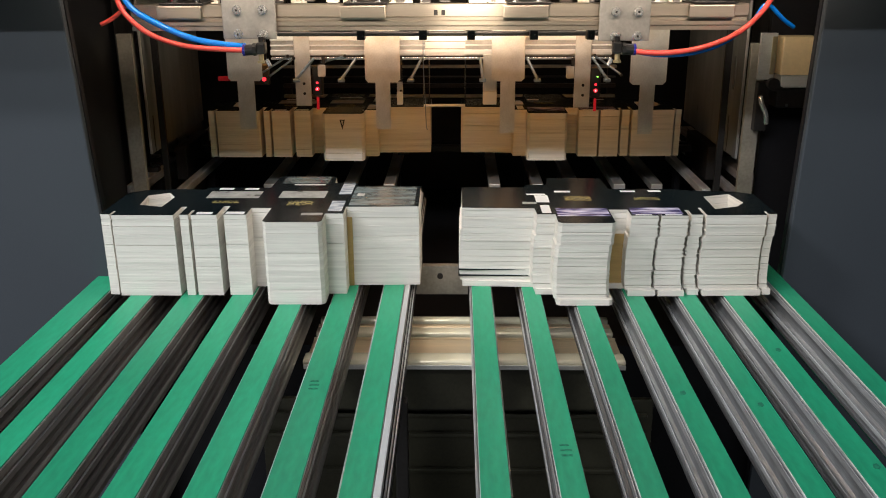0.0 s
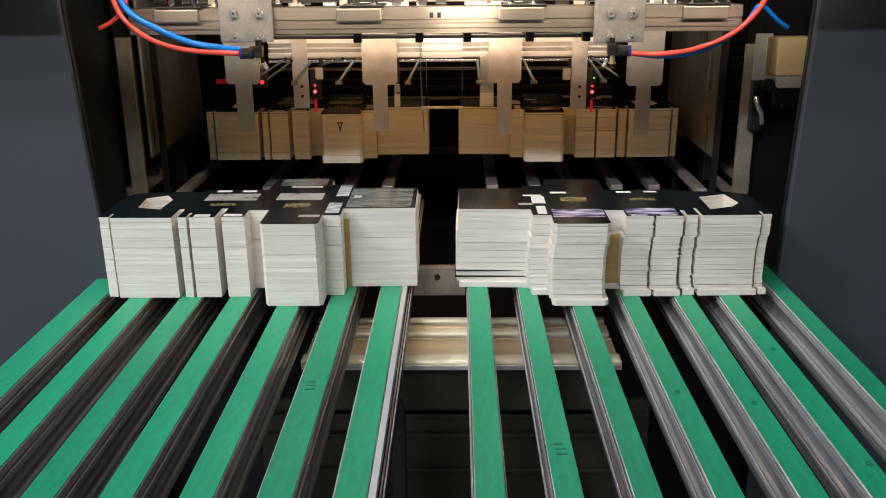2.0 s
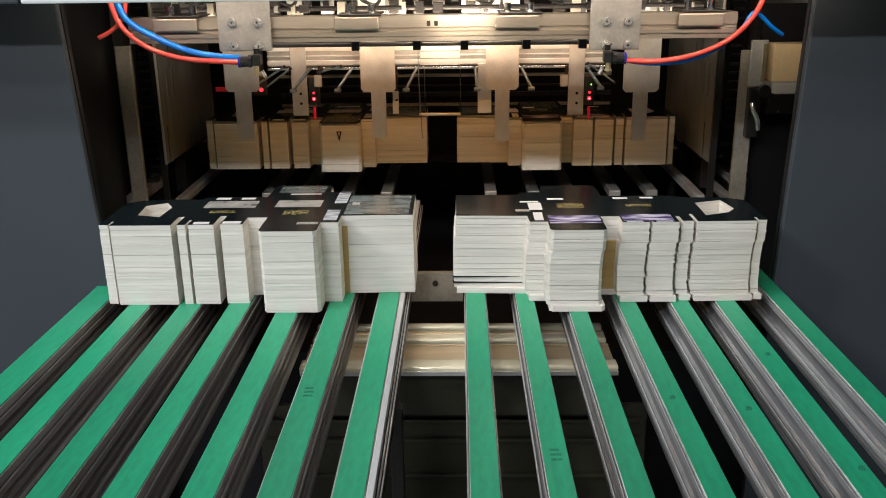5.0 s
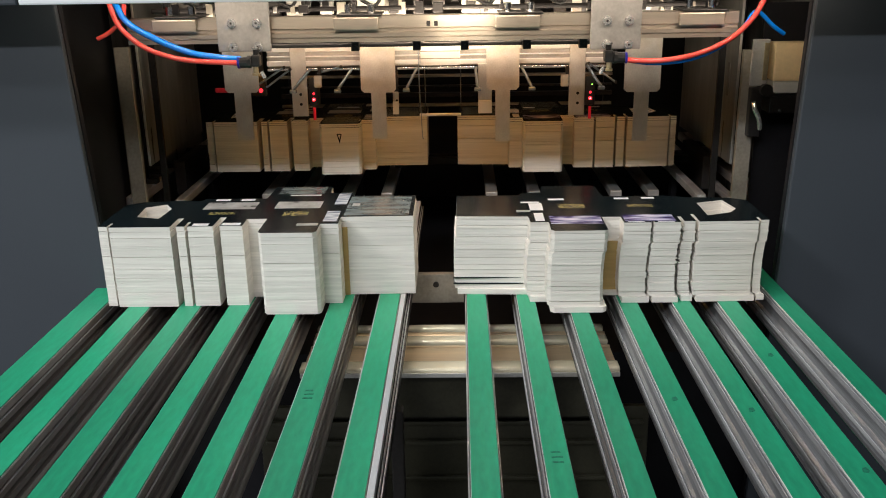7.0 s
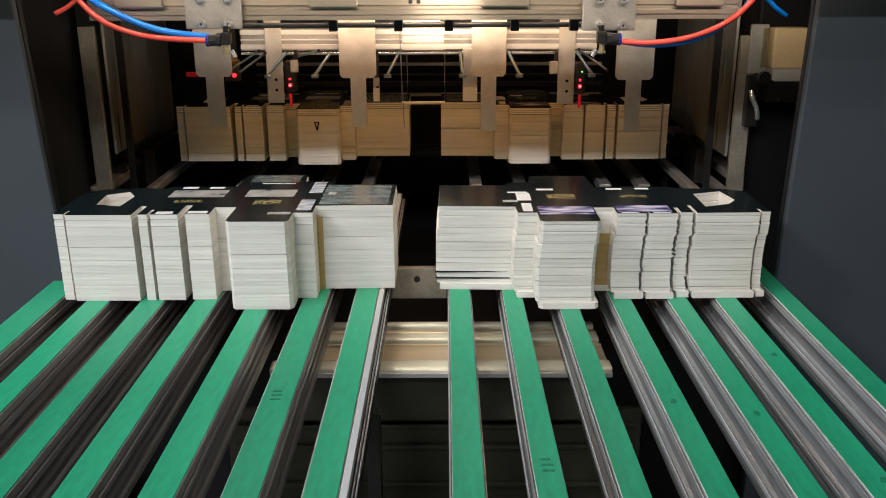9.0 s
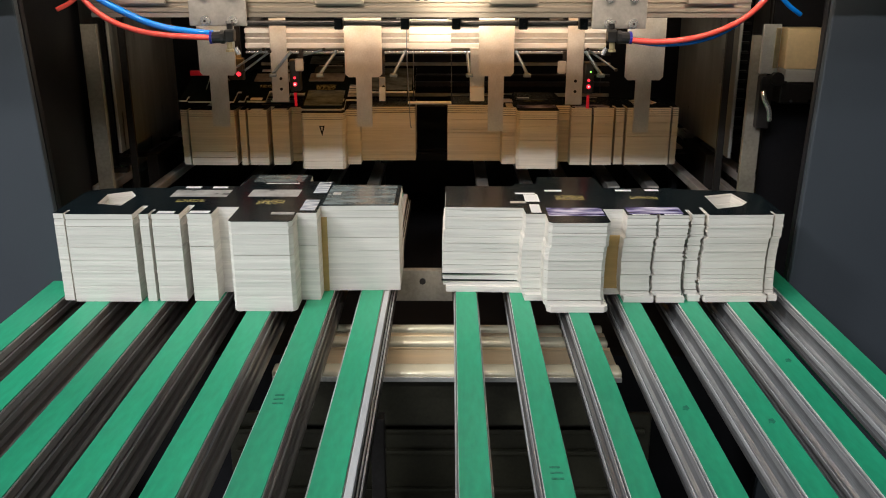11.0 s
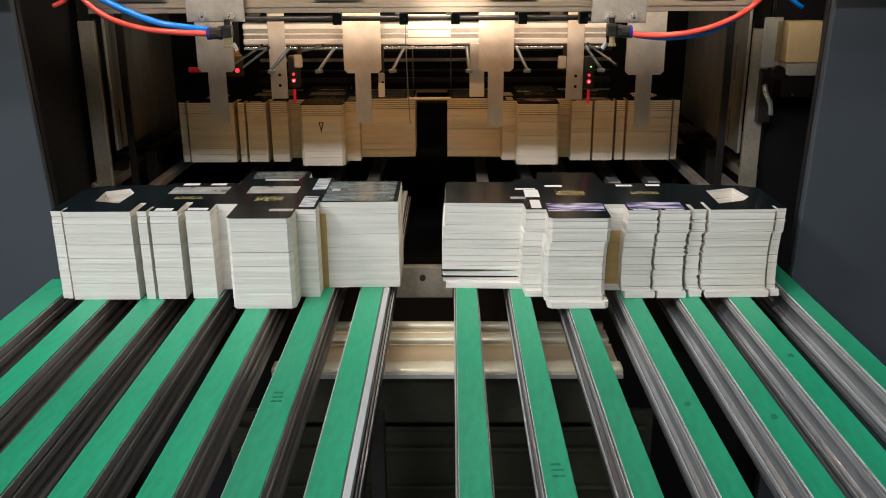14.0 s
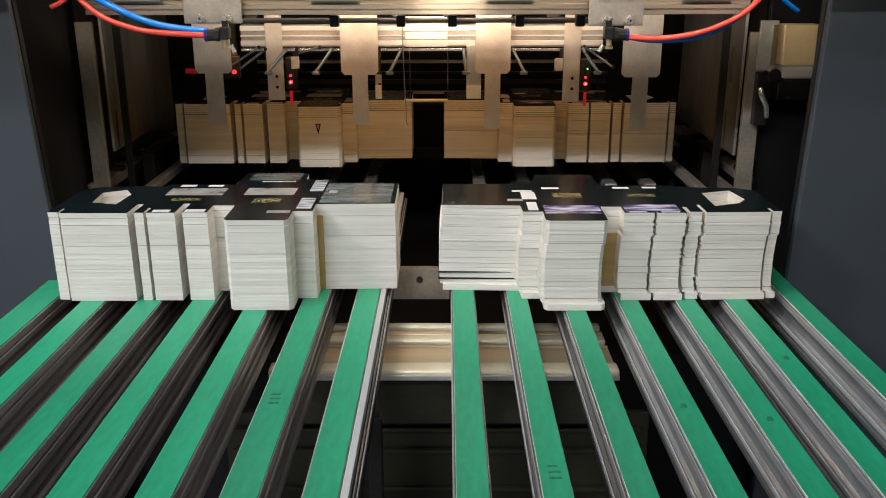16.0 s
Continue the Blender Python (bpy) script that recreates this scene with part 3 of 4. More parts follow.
tan_part = thing("kraft_strip", "tan strip in the slot of a carton pile", "board edge")
part("strip", box(-0.1590, -0.1510, -0.0060, -0.0035, 0.0005, 0.112), TAN_BOARD, tan_part)
REAR_PRINT_LEFT = LEFT_PRINT + [(GREY_SHEEN, -0.268, -0.192, -0.070, 0.002), (GREY_SHEEN, -0.268, -0.20, 0.092, 0.126), (GREY_SHEEN, -0.152, -0.06, 0.01, 0.11)]
REAR_PRINT_RIGHT = RIGHT_PRINT + [(GREY_SHEEN, 0.165, 0.232, 0.070, 0.088), (GREY_SHEEN, 0.165, 0.25, 0.104, 0.18), (GREY_SHEEN, 0.03, 0.11, 0.02, 0.11)]
rear_left = pile("growing pile of white die-cut cartons on the lift table", LEFT, LEFT_HOLE, REAR_PRINT_LEFT, REAR_H, 40,
                 (0.001, REAR_Y, REAR_Z), [], 5, "growing piles on the lift table")
rear_right = pile("growing pile of white die-cut cartons on the lift table", RIGHT, RIGHT_HOLE, REAR_PRINT_RIGHT, REAR_H, 40,
                  (0.001, REAR_Y, REAR_Z), [], 6, "growing piles on the lift table")
arrow = prism([(-0.2365, 0.088), (-0.2255, 0.088), (-0.231, 0.067)], 0.0006, "y", [[(-0.2338, 0.0862), (-0.2282, 0.0862), (-0.231, 0.076)]])
bmesh.ops.translate(arrow, verts=arrow.verts, vec=(0, -0.0885, 0))
part("arrow_mark", arrow, INK, rear_left, "small black printed arrow")

# lift table that lowers under the growing piles
lift = thing("lift_table", "black slatted lift table under the growing piles", "lift table", (0, REAR_Y, REAR_Z - 0.0004))
part("front_bar", box(-0.60, 0.57, 0.12, 0.14, -0.026, -0.011, 0.002), BLACK, lift)
part("rear_bar", box(-0.60, 0.57, 0.16, 0.18, -0.026, -0.011, 0.002), BLACK, lift)
for x in (-0.50, -0.45, -0.37, -0.32, -0.22, -0.11, 0.06, 0.11, 0.20, 0.29, 0.33, 0.43, 0.465):
    part("slat", box(x - 0.012, x + 0.012, 0.012, 0.20, -0.009, 0.0, 0.002), BLACK, lift)
for x in (-0.60, 0.57):
    part("carrier", box(x - 0.012, x + 0.012, -0.01, 0.18, -0.06, 0.015, 0.002), DARK, lift)


# falling bundles of blanks
def bundle(outline, hole, fields, label):
    t = thing("carton_bundle", label, "carton bundle", group="falling bundles")
    part("blank_body", prism(outline, 0.0036, "z", [hole]), BOARD, t)
    top_sheet(t, outline, hole, fields, 0.0036)
    return t


DROPS = [0.62, 3.82, 7.02, 10.24, 13.48]
LEFT_HOVER = [0.74, 0.26, 0.26, 1.15, 0.40]
left_bundle = bundle(LEFT, LEFT_HOLE, REAR_PRINT_LEFT, "thin bundle of black printed carton blanks dropping onto the pile")
right_bundle = bundle(RIGHT, RIGHT_HOLE, REAR_PRINT_RIGHT, "thin bundle of black printed carton blanks dropping onto the pile")
bundles = [(left_bundle, right_bundle)] + [(copy_thing(left_bundle, pose(0, 0, 0)), copy_thing(right_bundle, pose(0, 0, 0))) for _ in DROPS[1:]]

# ---- upper cross bar with brackets ----
bar = thing("upper_bar", "brushed aluminium extrusion with brackets across the opening", "aluminium bar")
prof = [(0.135, 0.420), (0.135, 0.402), (0.138, 0.400), (0.138, 0.396), (0.135, 0.394), (0.135, 0.388), (0.137, 0.3875), (0.137, 0.3865),
        (0.135, 0.386), (0.135, 0.380), (0.175, 0.380), (0.175, 0.420)]
body = prism(prof, 0.975, "x")
bmesh.ops.translate(body, verts=body.verts, vec=(-0.508, 0, 0))
part("extrusion", body, ALU, bar)
for x in (-0.430, -0.139, 0.118, 0.408):
    part("clip", box(x - 0.036, x + 0.036, 0.128, 0.134, 0.399, 0.419, 0.002), ALU, bar, "bent aluminium clip")
    part("clip_lid", box(x - 0.030, x + 0.040, 0.128, 0.20, 0.4205, 0.4235, 0.001), DARK, bar)
    for dx in (-0.015, 0.022):
        part("clip_screw", rod((x + dx, 0.16, 0.4237), (x + dx, 0.16, 0.437), 0.006), CHROME, bar)
for x in (-0.024, -0.012):
    part("engraved_mark", box(x - 0.003, x + 0.003, 0.1343, 0.1349, 0.4035, 0.4115), DARK, bar)
for x0, x1, z0 in ((-0.360, -0.275, 0.368), (0.232, 0.312, 0.364)):
    plate = part("mounting_plate", box(x0, x1, 0.122, 0.1275, z0, 0.56, 0.002), PLATE, bar, "bolted grey steel mounting plate")
    for bx in (x0 + 0.025, x1 - 0.020):
        for bz in (z0 + 0.008, z0 + 0.045):
            b = rod((bx, 0.1215, bz), (bx, 0.1185, bz), 0.0075, 16)
            add_rod(b, (bx, 0.1185, bz), (bx, 0.114, bz), 0.0052, 12)
            bolt = part("bolt", b, BOLT, plate, "bright steel bolt")
            part("socket", rod((bx, 0.1139, bz), (bx, 0.1134, bz), 0.0018, 6), DARK, bolt)
    part("hanger", box(x0 + 0.02, x1 - 0.02, 0.14, 0.17, 0.4205, 1.0), DARK, bar)


# Unseen sheet added to block the upper fill light from the piles.
shade = thing("lamp_shade", "unseen black sheet added to keep the fill light off the piles", "lamp shade")
part("sheet", box(-0.46, 0.46, 0.177, 0.248, 0.3770, 0.3785), BLACK, shade)
for x in (-0.44, 0.43):
    part("strap", box(x - 0.006, x + 0.006, 0.177, 0.181, 0.3790, 0.44), BLACK, shade)


def drive_head(x, w, low, mat):
    t = thing("drive_head", "grey steel drive head with a rod above the upper bar", "drive head", (x, 0, 0), "drive heads")
    part("block", box(-w, w, 0.235, 0.235 + 1.6 * w, low, low + 0.045, 0.003), mat, t)
    part("yoke", box(-w * 0.5, w * 0.5, 0.225, 0.234, low + 0.012, low + 0.075, 0.002), DARK, t)
    part("rod", rod((0.0, 0.25, low + 0.045), (0, 0.25, 1.0), 0.006), CHROME, t)
    part("screw", rod((-w * 0.6, 0.234, low + 0.02), (-w * 0.6, 0.230, low + 0.02), 0.003), BOLT, t)
    part("arm", box(-0.007, 0.007, 0.235 + 1.6 * w, 0.44, low + 0.02, low + 0.034, 0.002), DARK, t)
    return t


for k, x in enumerate((-0.470, -0.405, -0.235, -0.200, -0.085, -0.050, -0.010, 0.045, 0.070, 0.168, 0.200, 0.340, 0.375, 0.440)):
    drive_head(x, (0.011, 0.016, 0.008)[k % 3], 0.405 + 0.012 * (k * 7 % 4), (POST, DARK, DARK, PLATE)[k % 4])
link = thing("linkage", "dark steel linkage of rods and nuts above the upper bar", "linkage")
for y, z, rad, mat in ((0.212, 0.428, 0.004, DARK), (0.222, 0.447, 0.003, STEEL), (0.228, 0.470, 0.006, DARK)):
    part("rod", rod((-0.49, y, z), (0.455, y, z), rad, 10), mat, link)
chance = random.Random(21)
for k in range(34):
    x, z = -0.48 + 0.0277 * k + chance.uniform(-0.006, 0.006), chance.choice((0.428, 0.447))
    w, h = chance.uniform(0.003, 0.009), chance.uniform(0.004, 0.011)
    part("nut", box(x - w, x + w, 0.2055, 0.2190, z - h, z + h, 0.0015), chance.choice((PLASTIC, DARK, DARK, POST, PLATE)), link)
    if k % 3 == 0:
        part("stud", rod((x, 0.209, z + h), (x, 0.209, z + h + 0.02), 0.0025, 8), chance.choice((CHROME, DARK)), link)
for k, x in enumerate((-0.45, -0.30, -0.16, 0.03, 0.15, 0.33)):
    t = tagged(part("signal_cable", tube([(x, 0.21, 0.60), (x + 0.012, 0.205, 0.47), (x + 0.03, 0.205, 0.438), (x + 0.055, 0.21, 0.45), (x + 0.06, 0.215, 0.60)], 0.003), PLASTIC, smooth=True),
               "thin black signal cable looping above the upper bar", "cable", "signal cables")

# ---- rear bar and stop fingers ----
rear = thing("rear_bar", "bright ribbed aluminium bar above the growing piles", "aluminium bar")
# Bright plate and dark strips stand in for the bar's lamp-lit middle.
part("lit_middle", box(-0.054, 0.026, 0.4985, 0.5045, 0.300, 0.356, 0.001), ALU_BRIGHT, rear, "bright plate in place of the bar's lamp-lit middle")
for z in (0.313, 0.3275, 0.342):
    part("groove", box(-0.0535, 0.0255, 0.4972, 0.4983, z, z + 0.0020), POST, rear)
part("extrusion", box(-0.366, 0.320, 0.509, 0.530, 0.2985, 0.341, 0.003), PLATE, rear)
# Ribs are lighter than the bar: their highlights are in the colour.
for z, hz in ((0.3065, 0.0050), (0.3200, 0.0016), (0.3340, 0.0045)):
    part("rib", box(-0.366, 0.320, 0.5045, 0.5085, z - hz, z + hz, 0.0014), ALU_BRIGHT, rear)
part("lower_edge", box(-0.366, 0.320, 0.507, 0.515, 0.2915, 0.2965, 0.001), BOLT, rear)
for x in (-0.345, 0.225):
    part("hanger", box(x - 0.012, x + 0.012, 0.512, 0.527, 0.3415, 1.0), DARK, rear)


def finger(x, z_mid, z_low, w, n):
    """A wide plate that narrows to a tongue in front of the pile."""
    t = thing("stop_finger", "worn brushed steel stop finger hanging before the pile", "stop finger", (x, 0.457, 0), "stop fingers")
    pts = [(-w, 0.60), (-w, z_mid + 0.006), (-w + 0.006, z_mid), (-n, z_mid), (-n, z_low), (n, z_low), (n, z_mid), (w - 0.006, z_mid), (w, z_mid + 0.006), (w, 0.60)]
    part("plate", prism(pts, 0.004, "y"), STEEL, t)
    part("clamp", box(-0.03, 0.03, 0.006, 0.03, 0.45, 0.60, 0.002), DARK, t)
    return t


finger(-0.409, 0.256, 0.160, 0.034, 0.0165)
finger(-0.137, 0.253, 0.160, 0.0345, 0.0145)
finger(0.110, 0.255, 0.152, 0.0325, 0.0145)
finger(0.385, 0.248, 0.150, 0.0355, 0.0145)


def sensor_arm(x, z_low, side):
    t = thing("sensor_arm", "perforated steel strip with a red sensor light", "sensor", (x, 0.50, 0), "sensors")
    part("strip", box(-0.016, 0.016, 0.0, 0.003, z_low, 0.60, 0.001), STEEL, t)
    for z in (z_low + 0.025, z_low + 0.045):
        part("hole_ring", rod((0.002, -0.0002, z), (0.002, -0.0008, z), 0.003), BLACK, t)
    part("sensor_body", box(side * 0.028 - 0.010, side * 0.028 + 0.010, 0.004, 0.03, z_low + 0.020, z_low + 0.080, 0.003), PLASTIC, t)
    part("red_light", rod((side * 0.028, 0.0035, z_low + 0.034), (side * 0.028, 0.001, z_low + 0.034), 0.0038), RED_GLOW, t, "glowing red sensor light")
    part("light_core", rod((side * 0.028, 0.0009, z_low + 0.034), (side * 0.028, 0.0004, z_low + 0.034), 0.0018), RED_CORE, t, "bright core of the red light")
    part("red_light", rod((side * 0.028, 0.0035, z_low + 0.046), (side * 0.028, 0.002, z_low + 0.046), 0.0025), RED_GLOW, t, "glowing red sensor light")
    # Reflected streak of the red light, added as a glowing strip.
    part("red_streak", box(side * 0.028 - 0.0028, side * 0.028 + 0.0028, 0.002, 0.004, z_low - 0.008, z_low + 0.018, 0.0008), RED_STREAK, t, "red streak of reflected light, as a glowing part")
    part("green_light", rod((side * 0.031, 0.0035, z_low + 0.062), (side * 0.031, 0.002, z_low + 0.062), 0.0012), GREEN_GLOW, t, "small green signal light")
    return t


far = thing("far_sensor", "black sensor block with a small red light", "sensor", (-0.384, 0.512, 0.252))
part("body", box(-0.02, 0.010, 0.004, 0.018, -0.012, 0.03, 0.002), PLASTIC, far)
part("bracket", box(-0.006, 0.006, 0.006, 0.014, 0.031, 0.50), DARK, far)
part("red_light", rod((0, 0.0035, 0), (0, 0.001, 0), 0.0042), RED_GLOW, far, "glowing red sensor light")
# Dim reflection of the red light, built as a bar that glows.
part("red_gleam", box(-0.094, -0.056, 0.0, 0.004, -0.003, 0.0065, 0.0018), RED_REFLECTION, far, "dim red reflection, as a glowing bar")
sensor_arm(-0.302, 0.200, 1)
sensor_arm(0.262, 0.196, 1)

# plates beside the inner fingers
for x, z, w, hgt in ((-0.106, 0.203, 0.006, 0.045), (0.076, 0.203, 0.014, 0.100)):
    t = thing("stop_plate", "warm grey steel stop plate beside a finger", "stop plate", (x, 0.50, z), "stop plates")
    part("plate", box(-w, w, 0, 0.006, 0.0, hgt, 0.002), STEEL, t)
    part("lower_block", box(-w, w, -0.006, -0.001, 0.0, 0.026, 0.001), WHITE, t, "pale worn lower block")
    part("screw", rod((w * 0.4, -0.001, hgt * 0.6), (w * 0.4, -0.003, hgt * 0.6), 0.003), DARK, t)
    part("stem", box(-0.005, 0.005, 0.0065, 0.0085, hgt * 0.5, 0.094), DARK, t)
for x, z in ((-0.262, 0.272), (0.236, 0.268)):
    t = thing("cable_clip", "small pale plastic clip beside a sensor strip", "clip", (x, 0.487, z), "cable clips")
    part("clip", box(-0.008, 0.008, 0, 0.008, -0.012, 0.012, 0.003), PALE, t)
    part("tab", box(0.001, 0.008, 0.001, 0.0035, 0.0125, 0.030, 0.0008), DARK, t)
# clamps under the upper bar
for x in (-0.156, -0.049, 0.034, 0.142, 0.239):
    t = thing("bar_clamp", "small black clamp with a bright screw under the bar", "clamp", (x, 0.250, 0.356), "bar clamps")
    part("body", box(-0.007, 0.007, 0, 0.02, -0.002, 0.016, 0.002), PLASTIC, t)
    part("screw", rod((0.002, -0.0003, 0.006), (0.002, -0.003, 0.006), 0.0022), DARK, t)
    part("stem", box(-0.004, 0.004, 0.008, 0.014, 0.0165, 0.30), DARK, t)
clamp_rail = thing("clamp_rail", "dark steel rail that carries the clamps", "rail")
part("rail", box(-0.36, 0.34, 0.282, 0.296, 0.358, 0.366, 0.002), DARK, clamp_rail)
for x in (-0.35, 0.33):
    part("hanger", box(x - 0.006, x + 0.006, 0.284, 0.294, 0.3665, 1.0), DARK, clamp_rail)
# lift chains in the side recesses
for x, y, z0, z1 in ((-0.641, 0.56, 0.06, 0.60), (0.600, 0.56, 0.12, 0.60)):
    t = thing("lift_chain", "dark oily lift chain with bright rungs in the side recess", "chain", (x, y, 0), "lift chains")
    part("backing", box(-0.016, 0.016, 0.012, 0.02, z0, z1), BLACK, t)
    for k in range(int((z1 - z0) / 0.0185)):
        part("rung", box(-0.010, 0.010, 0, 0.0115, z0 + 0.0185 * k, z0 + 0.0185 * k + 0.005, 0.0015), DARK, t)



# side joggers that knock the growing piles straight after each drop
def jogger(x, y0, sign):
    t = thing("side_jogger", "stained steel side jogger plate standing beside the growing piles", "jogger plate", (x, 0, 0), "side joggers")
    a, b = sorted((0, sign * 0.004))
    part("plate", box(a, b, y0 + 0.003, 0.86, 0.106, 0.47), JOG, t)
    part("front_edge", box(a - 0.0005, b + 0.0005, y0, y0 + 0.0025, 0.106, 0.47, 0.0005), STEEL, t, "bright worn front edge")
    for k in (0.05, 0.085):
        part("slot", box(*sorted((-sign * 0.0010, sign * 0.001)), y0 + k, y0 + k + 0.012, 0.235, 0.30), WALL_DARK, t)
    c, d = sorted((sign * 0.005, sign * 0.016))
    part("bracket", box(c, d, 0.70, 0.80, 0.36, 0.60, 0.002), DARK, t)
    part("bolt", rod((sign * 0.0005, 0.78, 0.40), (-sign * 0.004, 0.78, 0.40), 0.004), BOLT, t)
    return t


jogger_left = jogger(-0.614, 0.47, -1)
jogger_right = jogger(0.562, 0.43, 1)

# slats added at the machine's back, to lift the black between the stop fingers
grille = thing("rear_grille", "dark flat slats added at the back of the machine", "grille")
for k in range(10):
    part("slat", box(-0.42, 0.40, 0.90, 0.912, 0.13 + 0.024 * k, 0.13 + 0.024 * k + 0.004 + 0.003 * (k % 3), 0.001), (DARK, POST, DARK)[k % 3], grille)
for x in (-0.41, 0.39):
    part("upright", box(x - 0.008, x + 0.008, 0.914, 0.93, -0.16, 0.40), BLACK, grille)

# wire frame in the gap between the piles
wire = thing("wire_frame", "thin bright steel wire frame between the piles", "wire frame")
for x in (-0.061, -0.049, 0.027):
    part("wire", rod((x, 0.575, 0.188), (x, 0.575, 0.62), 0.0012, 6), CHROME, wire)
part("cross_rod", rod((-0.061, 0.575, 0.188), (0.027, 0.575, 0.188), 0.0032, 8), WHITE, wire)

# small holders at the upper ends of the wires
for x in (-0.058, 0.027):
    part("holder", box(x - 0.008, x + 0.008, 0.300, 0.316, 0.366, 0.386, 0.002), PLASTIC, wire)
# slanting push rods under the rear bar
for xa, xb in ((-0.222, -0.191), (-0.083, -0.060), (0.061, 0.056), (0.170, 0.148), (0.309, 0.279), (-0.312, -0.276)):
    t = thing("push_rod", "slim bright push rod with a rounded tip under the rear bar", "push rod", group="push rods")
    part("rod", rod((xa, 0.484, 0.256), (xb, 0.492, 0.298), 0.0030, 8), COUNTER_TINT, t)
    part("tip", box(xa - 0.007, xa + 0.007, 0.479, 0.489, 0.250, 0.257, 0.002), COUNTER_TINT, t)

for xa, xb, za, zb in ((-0.392, -0.330, 0.262, 0.300), (-0.372, -0.318, 0.258, 0.296), (0.285, 0.340, 0.300, 0.262), (-0.265, -0.215, 0.286, 0.300)):
    t = thing("link_arm", "thin dull steel link arm slanting below the rear bar", "link arm", group="link arms")
    part("bar", rod((xa, 0.5045, za), (xb, 0.4990, zb), 0.0020, 8), COUNTER_TINT, t)
    for px, py, pz in ((xa, 0.5045, za), (xb, 0.4990, zb)):
        part("eye", rod((px, py - 0.002, pz), (px, py + 0.002, pz), 0.0032, 10), DARK, t)
tagged(part("hanging_wire", tube([(-0.056, 0.49, 0.40), (-0.058, 0.492, 0.30), (-0.055, 0.495, 0.22), (-0.053, 0.50, 0.158), (-0.050, 0.50, 0.152)], 0.0008), COUNTER_TINT, smooth=True),
       "thin bluish-tinted wire hanging between the piles", "wire")

# ---- air hoses ----
HOSES = [
    ("red", [(-0.53, 0.10, 0.47), (-0.520, 0.10, 0.452), (-0.507, 0.098, 0.414), (-0.475, 0.095, 0.383), (-0.433, 0.095, 0.365), (-0.389, 0.097, 0.357), (-0.320, 0.10, 0.353)], 0.0042),
    ("blue", [(-0.515, 0.108, 0.46), (-0.498, 0.106, 0.420), (-0.456, 0.104, 0.393), (-0.405, 0.104, 0.371), (-0.360, 0.105, 0.362), (-0.322, 0.106, 0.358)], 0.0052),
    ("red", [(0.500, 0.10, 0.47), (0.492, 0.10, 0.438), (0.476, 0.10, 0.409), (0.444, 0.10, 0.379), (0.393, 0.10, 0.357), (0.332, 0.10, 0.348), (0.276, 0.10, 0.351)], 0.0042),
    ("blue", [(0.535, 0.12, 0.385), (0.516, 0.115, 0.397), (0.486, 0.112, 0.420), (0.468, 0.112, 0.396), (0.43, 0.110, 0.365), (0.385, 0.109, 0.348), (0.33, 0.108, 0.3435), (0.276, 0.106, 0.351)], 0.0034),
    ("red", [(-0.548, 0.11, 0.392), (-0.525, 0.112, 0.404), (-0.503, 0.114, 0.428), (-0.500, 0.114, 0.47)], 0.0035),
]
for colour, pts, r in HOSES:
    t = tagged(part("air_hose", tube(pts, r), RED_HOSE if colour == "red" else BLUE_HOSE, smooth=True),
               f"glossy {colour} air hose curving to a push-in fitting", "air hose", "air hoses")
for x, s in ((-0.300, 1), (0.262, -1)):
    t = thing("hose_fitting", "black push-in hose fitting with a brass valve", "hose fitting", (x, 0.103, 0.353), "hose fittings")
    part("body", rod((-s * 0.022, 0, 0), (-s * 0.004, 0, 0.001), 0.0085, 12), PLASTIC, t)
    part("collar", rod((-s * 0.0255, 0, 0), (-s * 0.022, 0, 0), 0.0092, 12), NAVY, t, "dark blue release collar")
    part("nut", rod((-s * 0.010, 0, 0.001), (-s * 0.005, 0, 0.001), 0.0098, 6), PLASTIC, t)
    part("elbow", box(s * 0.003 - 0.007, s * 0.003 + 0.007, -0.007, 0.012, -0.006, 0.012, 0.003), PLASTIC, t)
    part("thread", rod((s * 0.003, 0.004, 0.0115), (s * 0.003, 0.004, 0.020), 0.0045, 10), PLASTIC, t)
    part("cap", rod((s * 0.003, 0.004, 0.0205), (s * 0.003, 0.004, 0.0235), 0.0062, 12), BOLT, t)
    part("valve", rod((s * 0.002, 0, -0.0065), (s * 0.002, 0, -0.016), 0.0042, 8), BRASS, t, "dull brass valve stem")
    part("valve_nut", rod((s * 0.002, 0, -0.0165), (s * 0.002, 0, -0.020), 0.0062, 6), BRASS, t, "dull brass nut")
    part("screw", rod((s * 0.011, -0.002, -0.014), (s * 0.016, -0.002, -0.024), 0.0032, 8), BOLT, t)

# ---- fittings on the inner side by the cover ----
unit = thing("junction_box", "beige metal junction box with a black base on the side post", "junction box", (0.626, 0.33, 0.0))
part("cover", box(-0.032, 0.030, -0.008, 0.03, 0.284, 0.352, 0.003), BEIGE, unit)
part("cover_foot", box(-0.031, 0.030, -0.012, 0.03, 0.262, 0.2835, 0.003), PALE, unit, "cream lower edge of the box")
part("knob", rod((-0.042, -0.012, 0.268), (-0.042, 0.002, 0.268), 0.011, 12), DARK, unit)
part("side_plate", box(-0.070, -0.040, 0.0, 0.008, 0.275, 0.358, 0.001), STEEL, unit)
part("side_strap", box(-0.050, -0.042, -0.004, -0.001, 0.285, 0.352, 0.001), BRASS, unit)
part("base", box(-0.034, 0.032, -0.008, 0.04, 0.225, 0.260, 0.003), DARK, unit)
for x in (-0.015, 0.018):
    part("screw", rod((x, -0.0085, 0.230), (x, -0.011, 0.230), 0.003), CHROME, unit)
part("backplate", box(-0.040, 0.069, 0.041, 0.05, -0.16, 0.42), BLACK, unit)
latch = thing("latch", "bright curved steel latch lever below the junction box", "latch", (0.570, 0.325, 0.0))
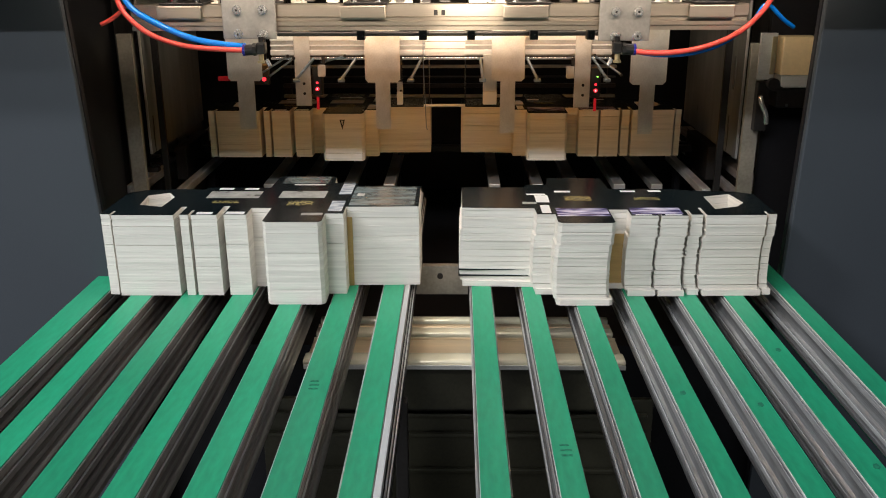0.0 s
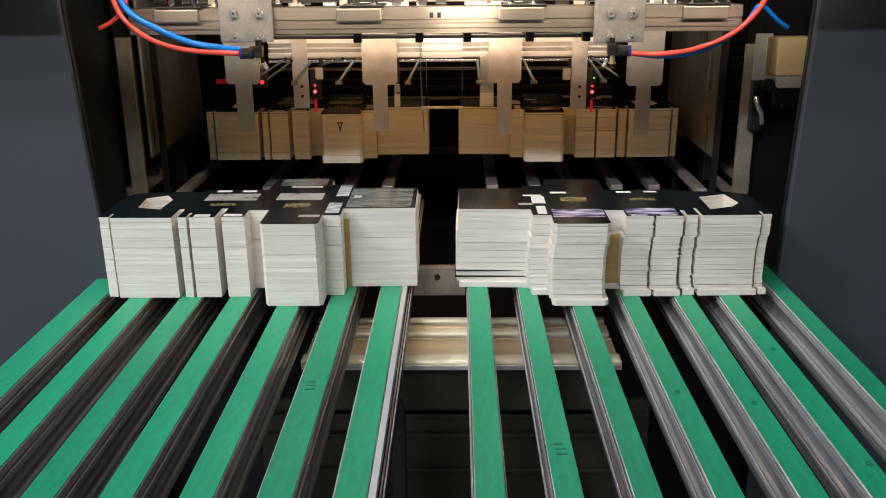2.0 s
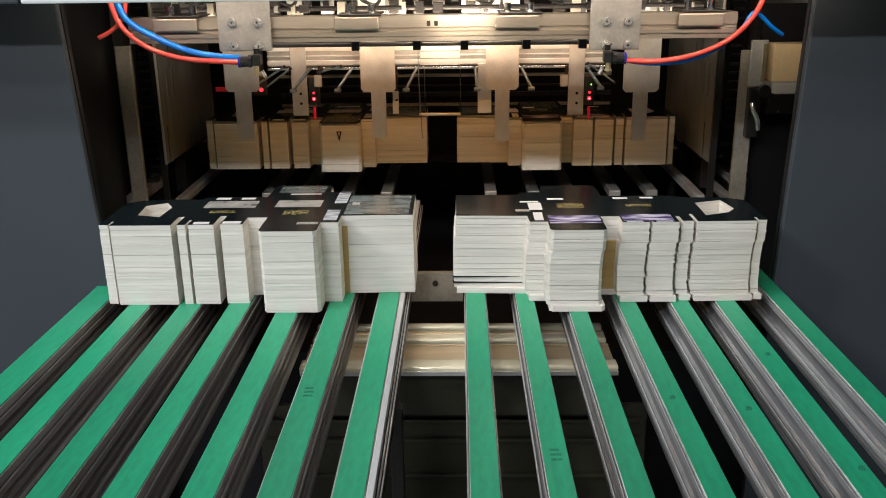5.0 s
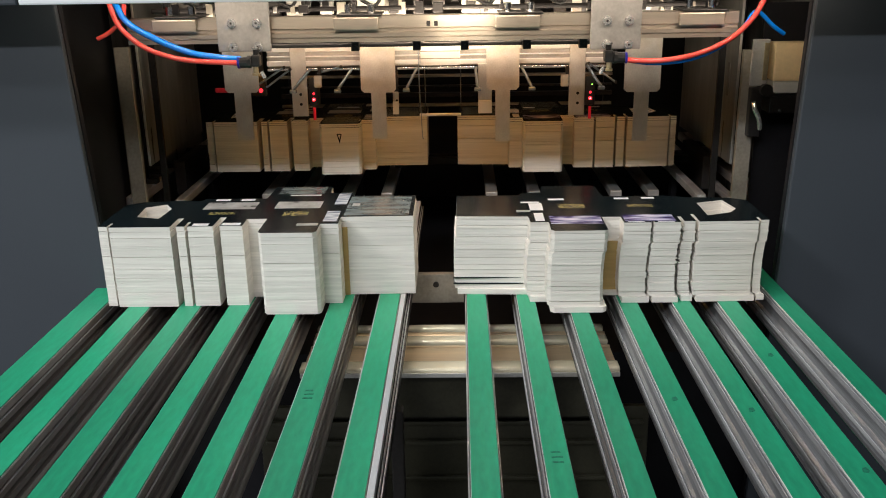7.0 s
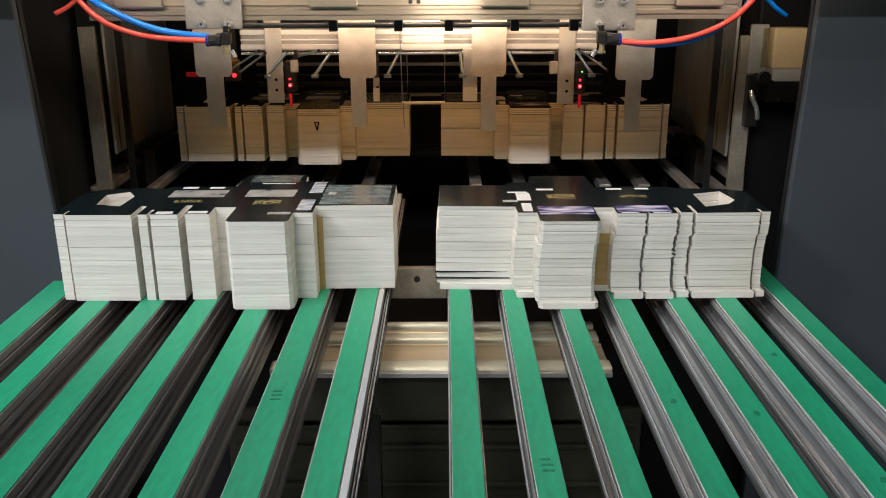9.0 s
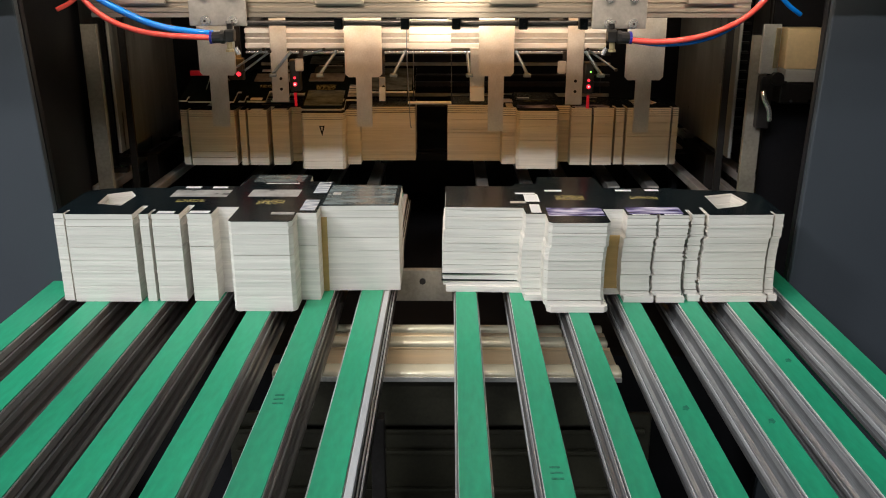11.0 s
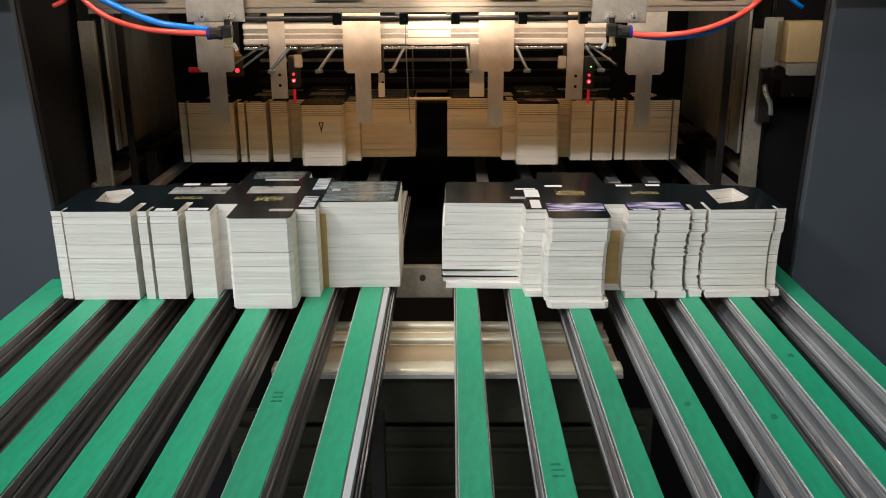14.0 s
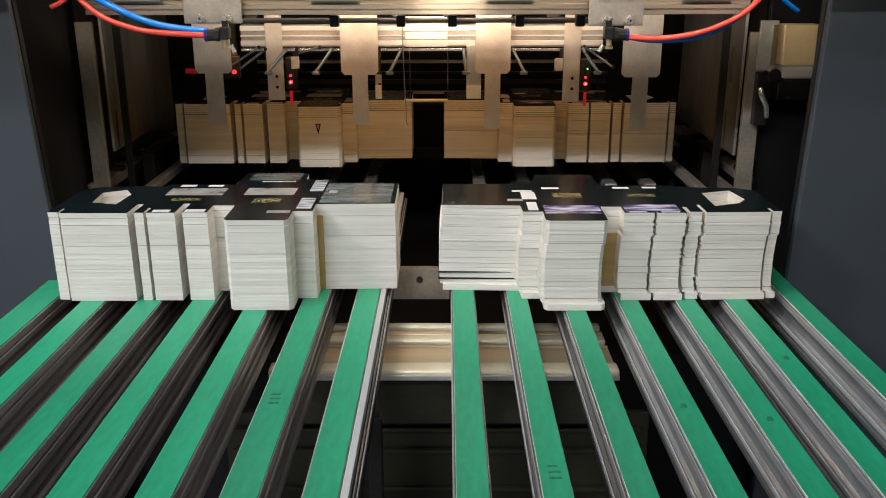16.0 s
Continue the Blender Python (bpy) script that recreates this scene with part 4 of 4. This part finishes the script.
part("lever", tube([(-0.006, 0, 0.246), (-0.004, -0.006, 0.232), (0.004, -0.008, 0.215), (0.008, -0.004, 0.196)], 0.0045), BOLT, latch, smooth=True)
part("pivot", rod((0.010, 0.0, 0.262), (0.03, 0.0, 0.262), 0.007), DARK, latch)
part("mount", box(-0.010, 0.012, 0.006, 0.03, 0.18, 0.27, 0.002), DARK, latch)


# ---- moving things ----
def lowered(t):
    """How far the lift table has gone down by t seconds."""
    return 0.0085 * (min(max((t - 4.5) / 0.9, 0), 1) + min(max((t - 9.5) / 0.9, 0), 1))


STEPS = (0, 4.5, 5.4, 9.5, 10.4, 16)


def motions():
    for ob, x, y, z in ((rear_left, 0.001, REAR_Y, REAR_Z), (rear_right, 0.001, REAR_Y, REAR_Z), (lift, 0, REAR_Y, REAR_Z - 0.0004)):
        walk(ob, [(t, pose(x, y, z - lowered(t))) for t in STEPS])
    for ob, x, inward, beats in ((jogger_left, -0.614, 0.033, (0.70, 1.02, 1.20, 1.43)), (jogger_right, 0.562, -0.035, (0.62, 0.92, 1.38, 1.72))):
        rows = [(0, pose(x, 0, 0))]
        for td in DROPS:
            rows += [(td + b, pose(x + (inward if k in (1, 2) else 0), 0, 0)) for k, b in enumerate(beats)]
        walk(ob, rows + [(16, pose(x, 0, 0))])
    for i, (td, pair) in enumerate(zip(DROPS, bundles)):
        for ob, x, right in ((pair[0], 0.001, False), (pair[1], 0.001, True)):
            rest = REAR_Z + REAR_H + 0.0008 + 0.0042 * i
            park = 0.66 + 0.03 * (len(DROPS) - i)

            def at(t, up, tilt=0.0):
                return (t, pose(x, REAR_Y, rest - lowered(t) + up, tilt))

            rows = [(0, pose(x, REAR_Y, park)), (td - 0.08, pose(x, REAR_Y, park))]
            if right:
                rows += [at(td + 0.08, 0.15, 35), at(td + 0.16, 0.064, 46), at(td + 0.28, 0.058, 44), at(td + 0.42, 0)]
            else:
                rows += [at(td + 0.08, 0.14, 28), at(td + 0.16, 0.030, 18), at(td + LEFT_HOVER[i] - 0.05, 0.026, 15), at(td + LEFT_HOVER[i], 0)]
            rows += [at(t, 0) for t in STEPS if t > td + 1.155]
            walk(ob, rows)


motions()
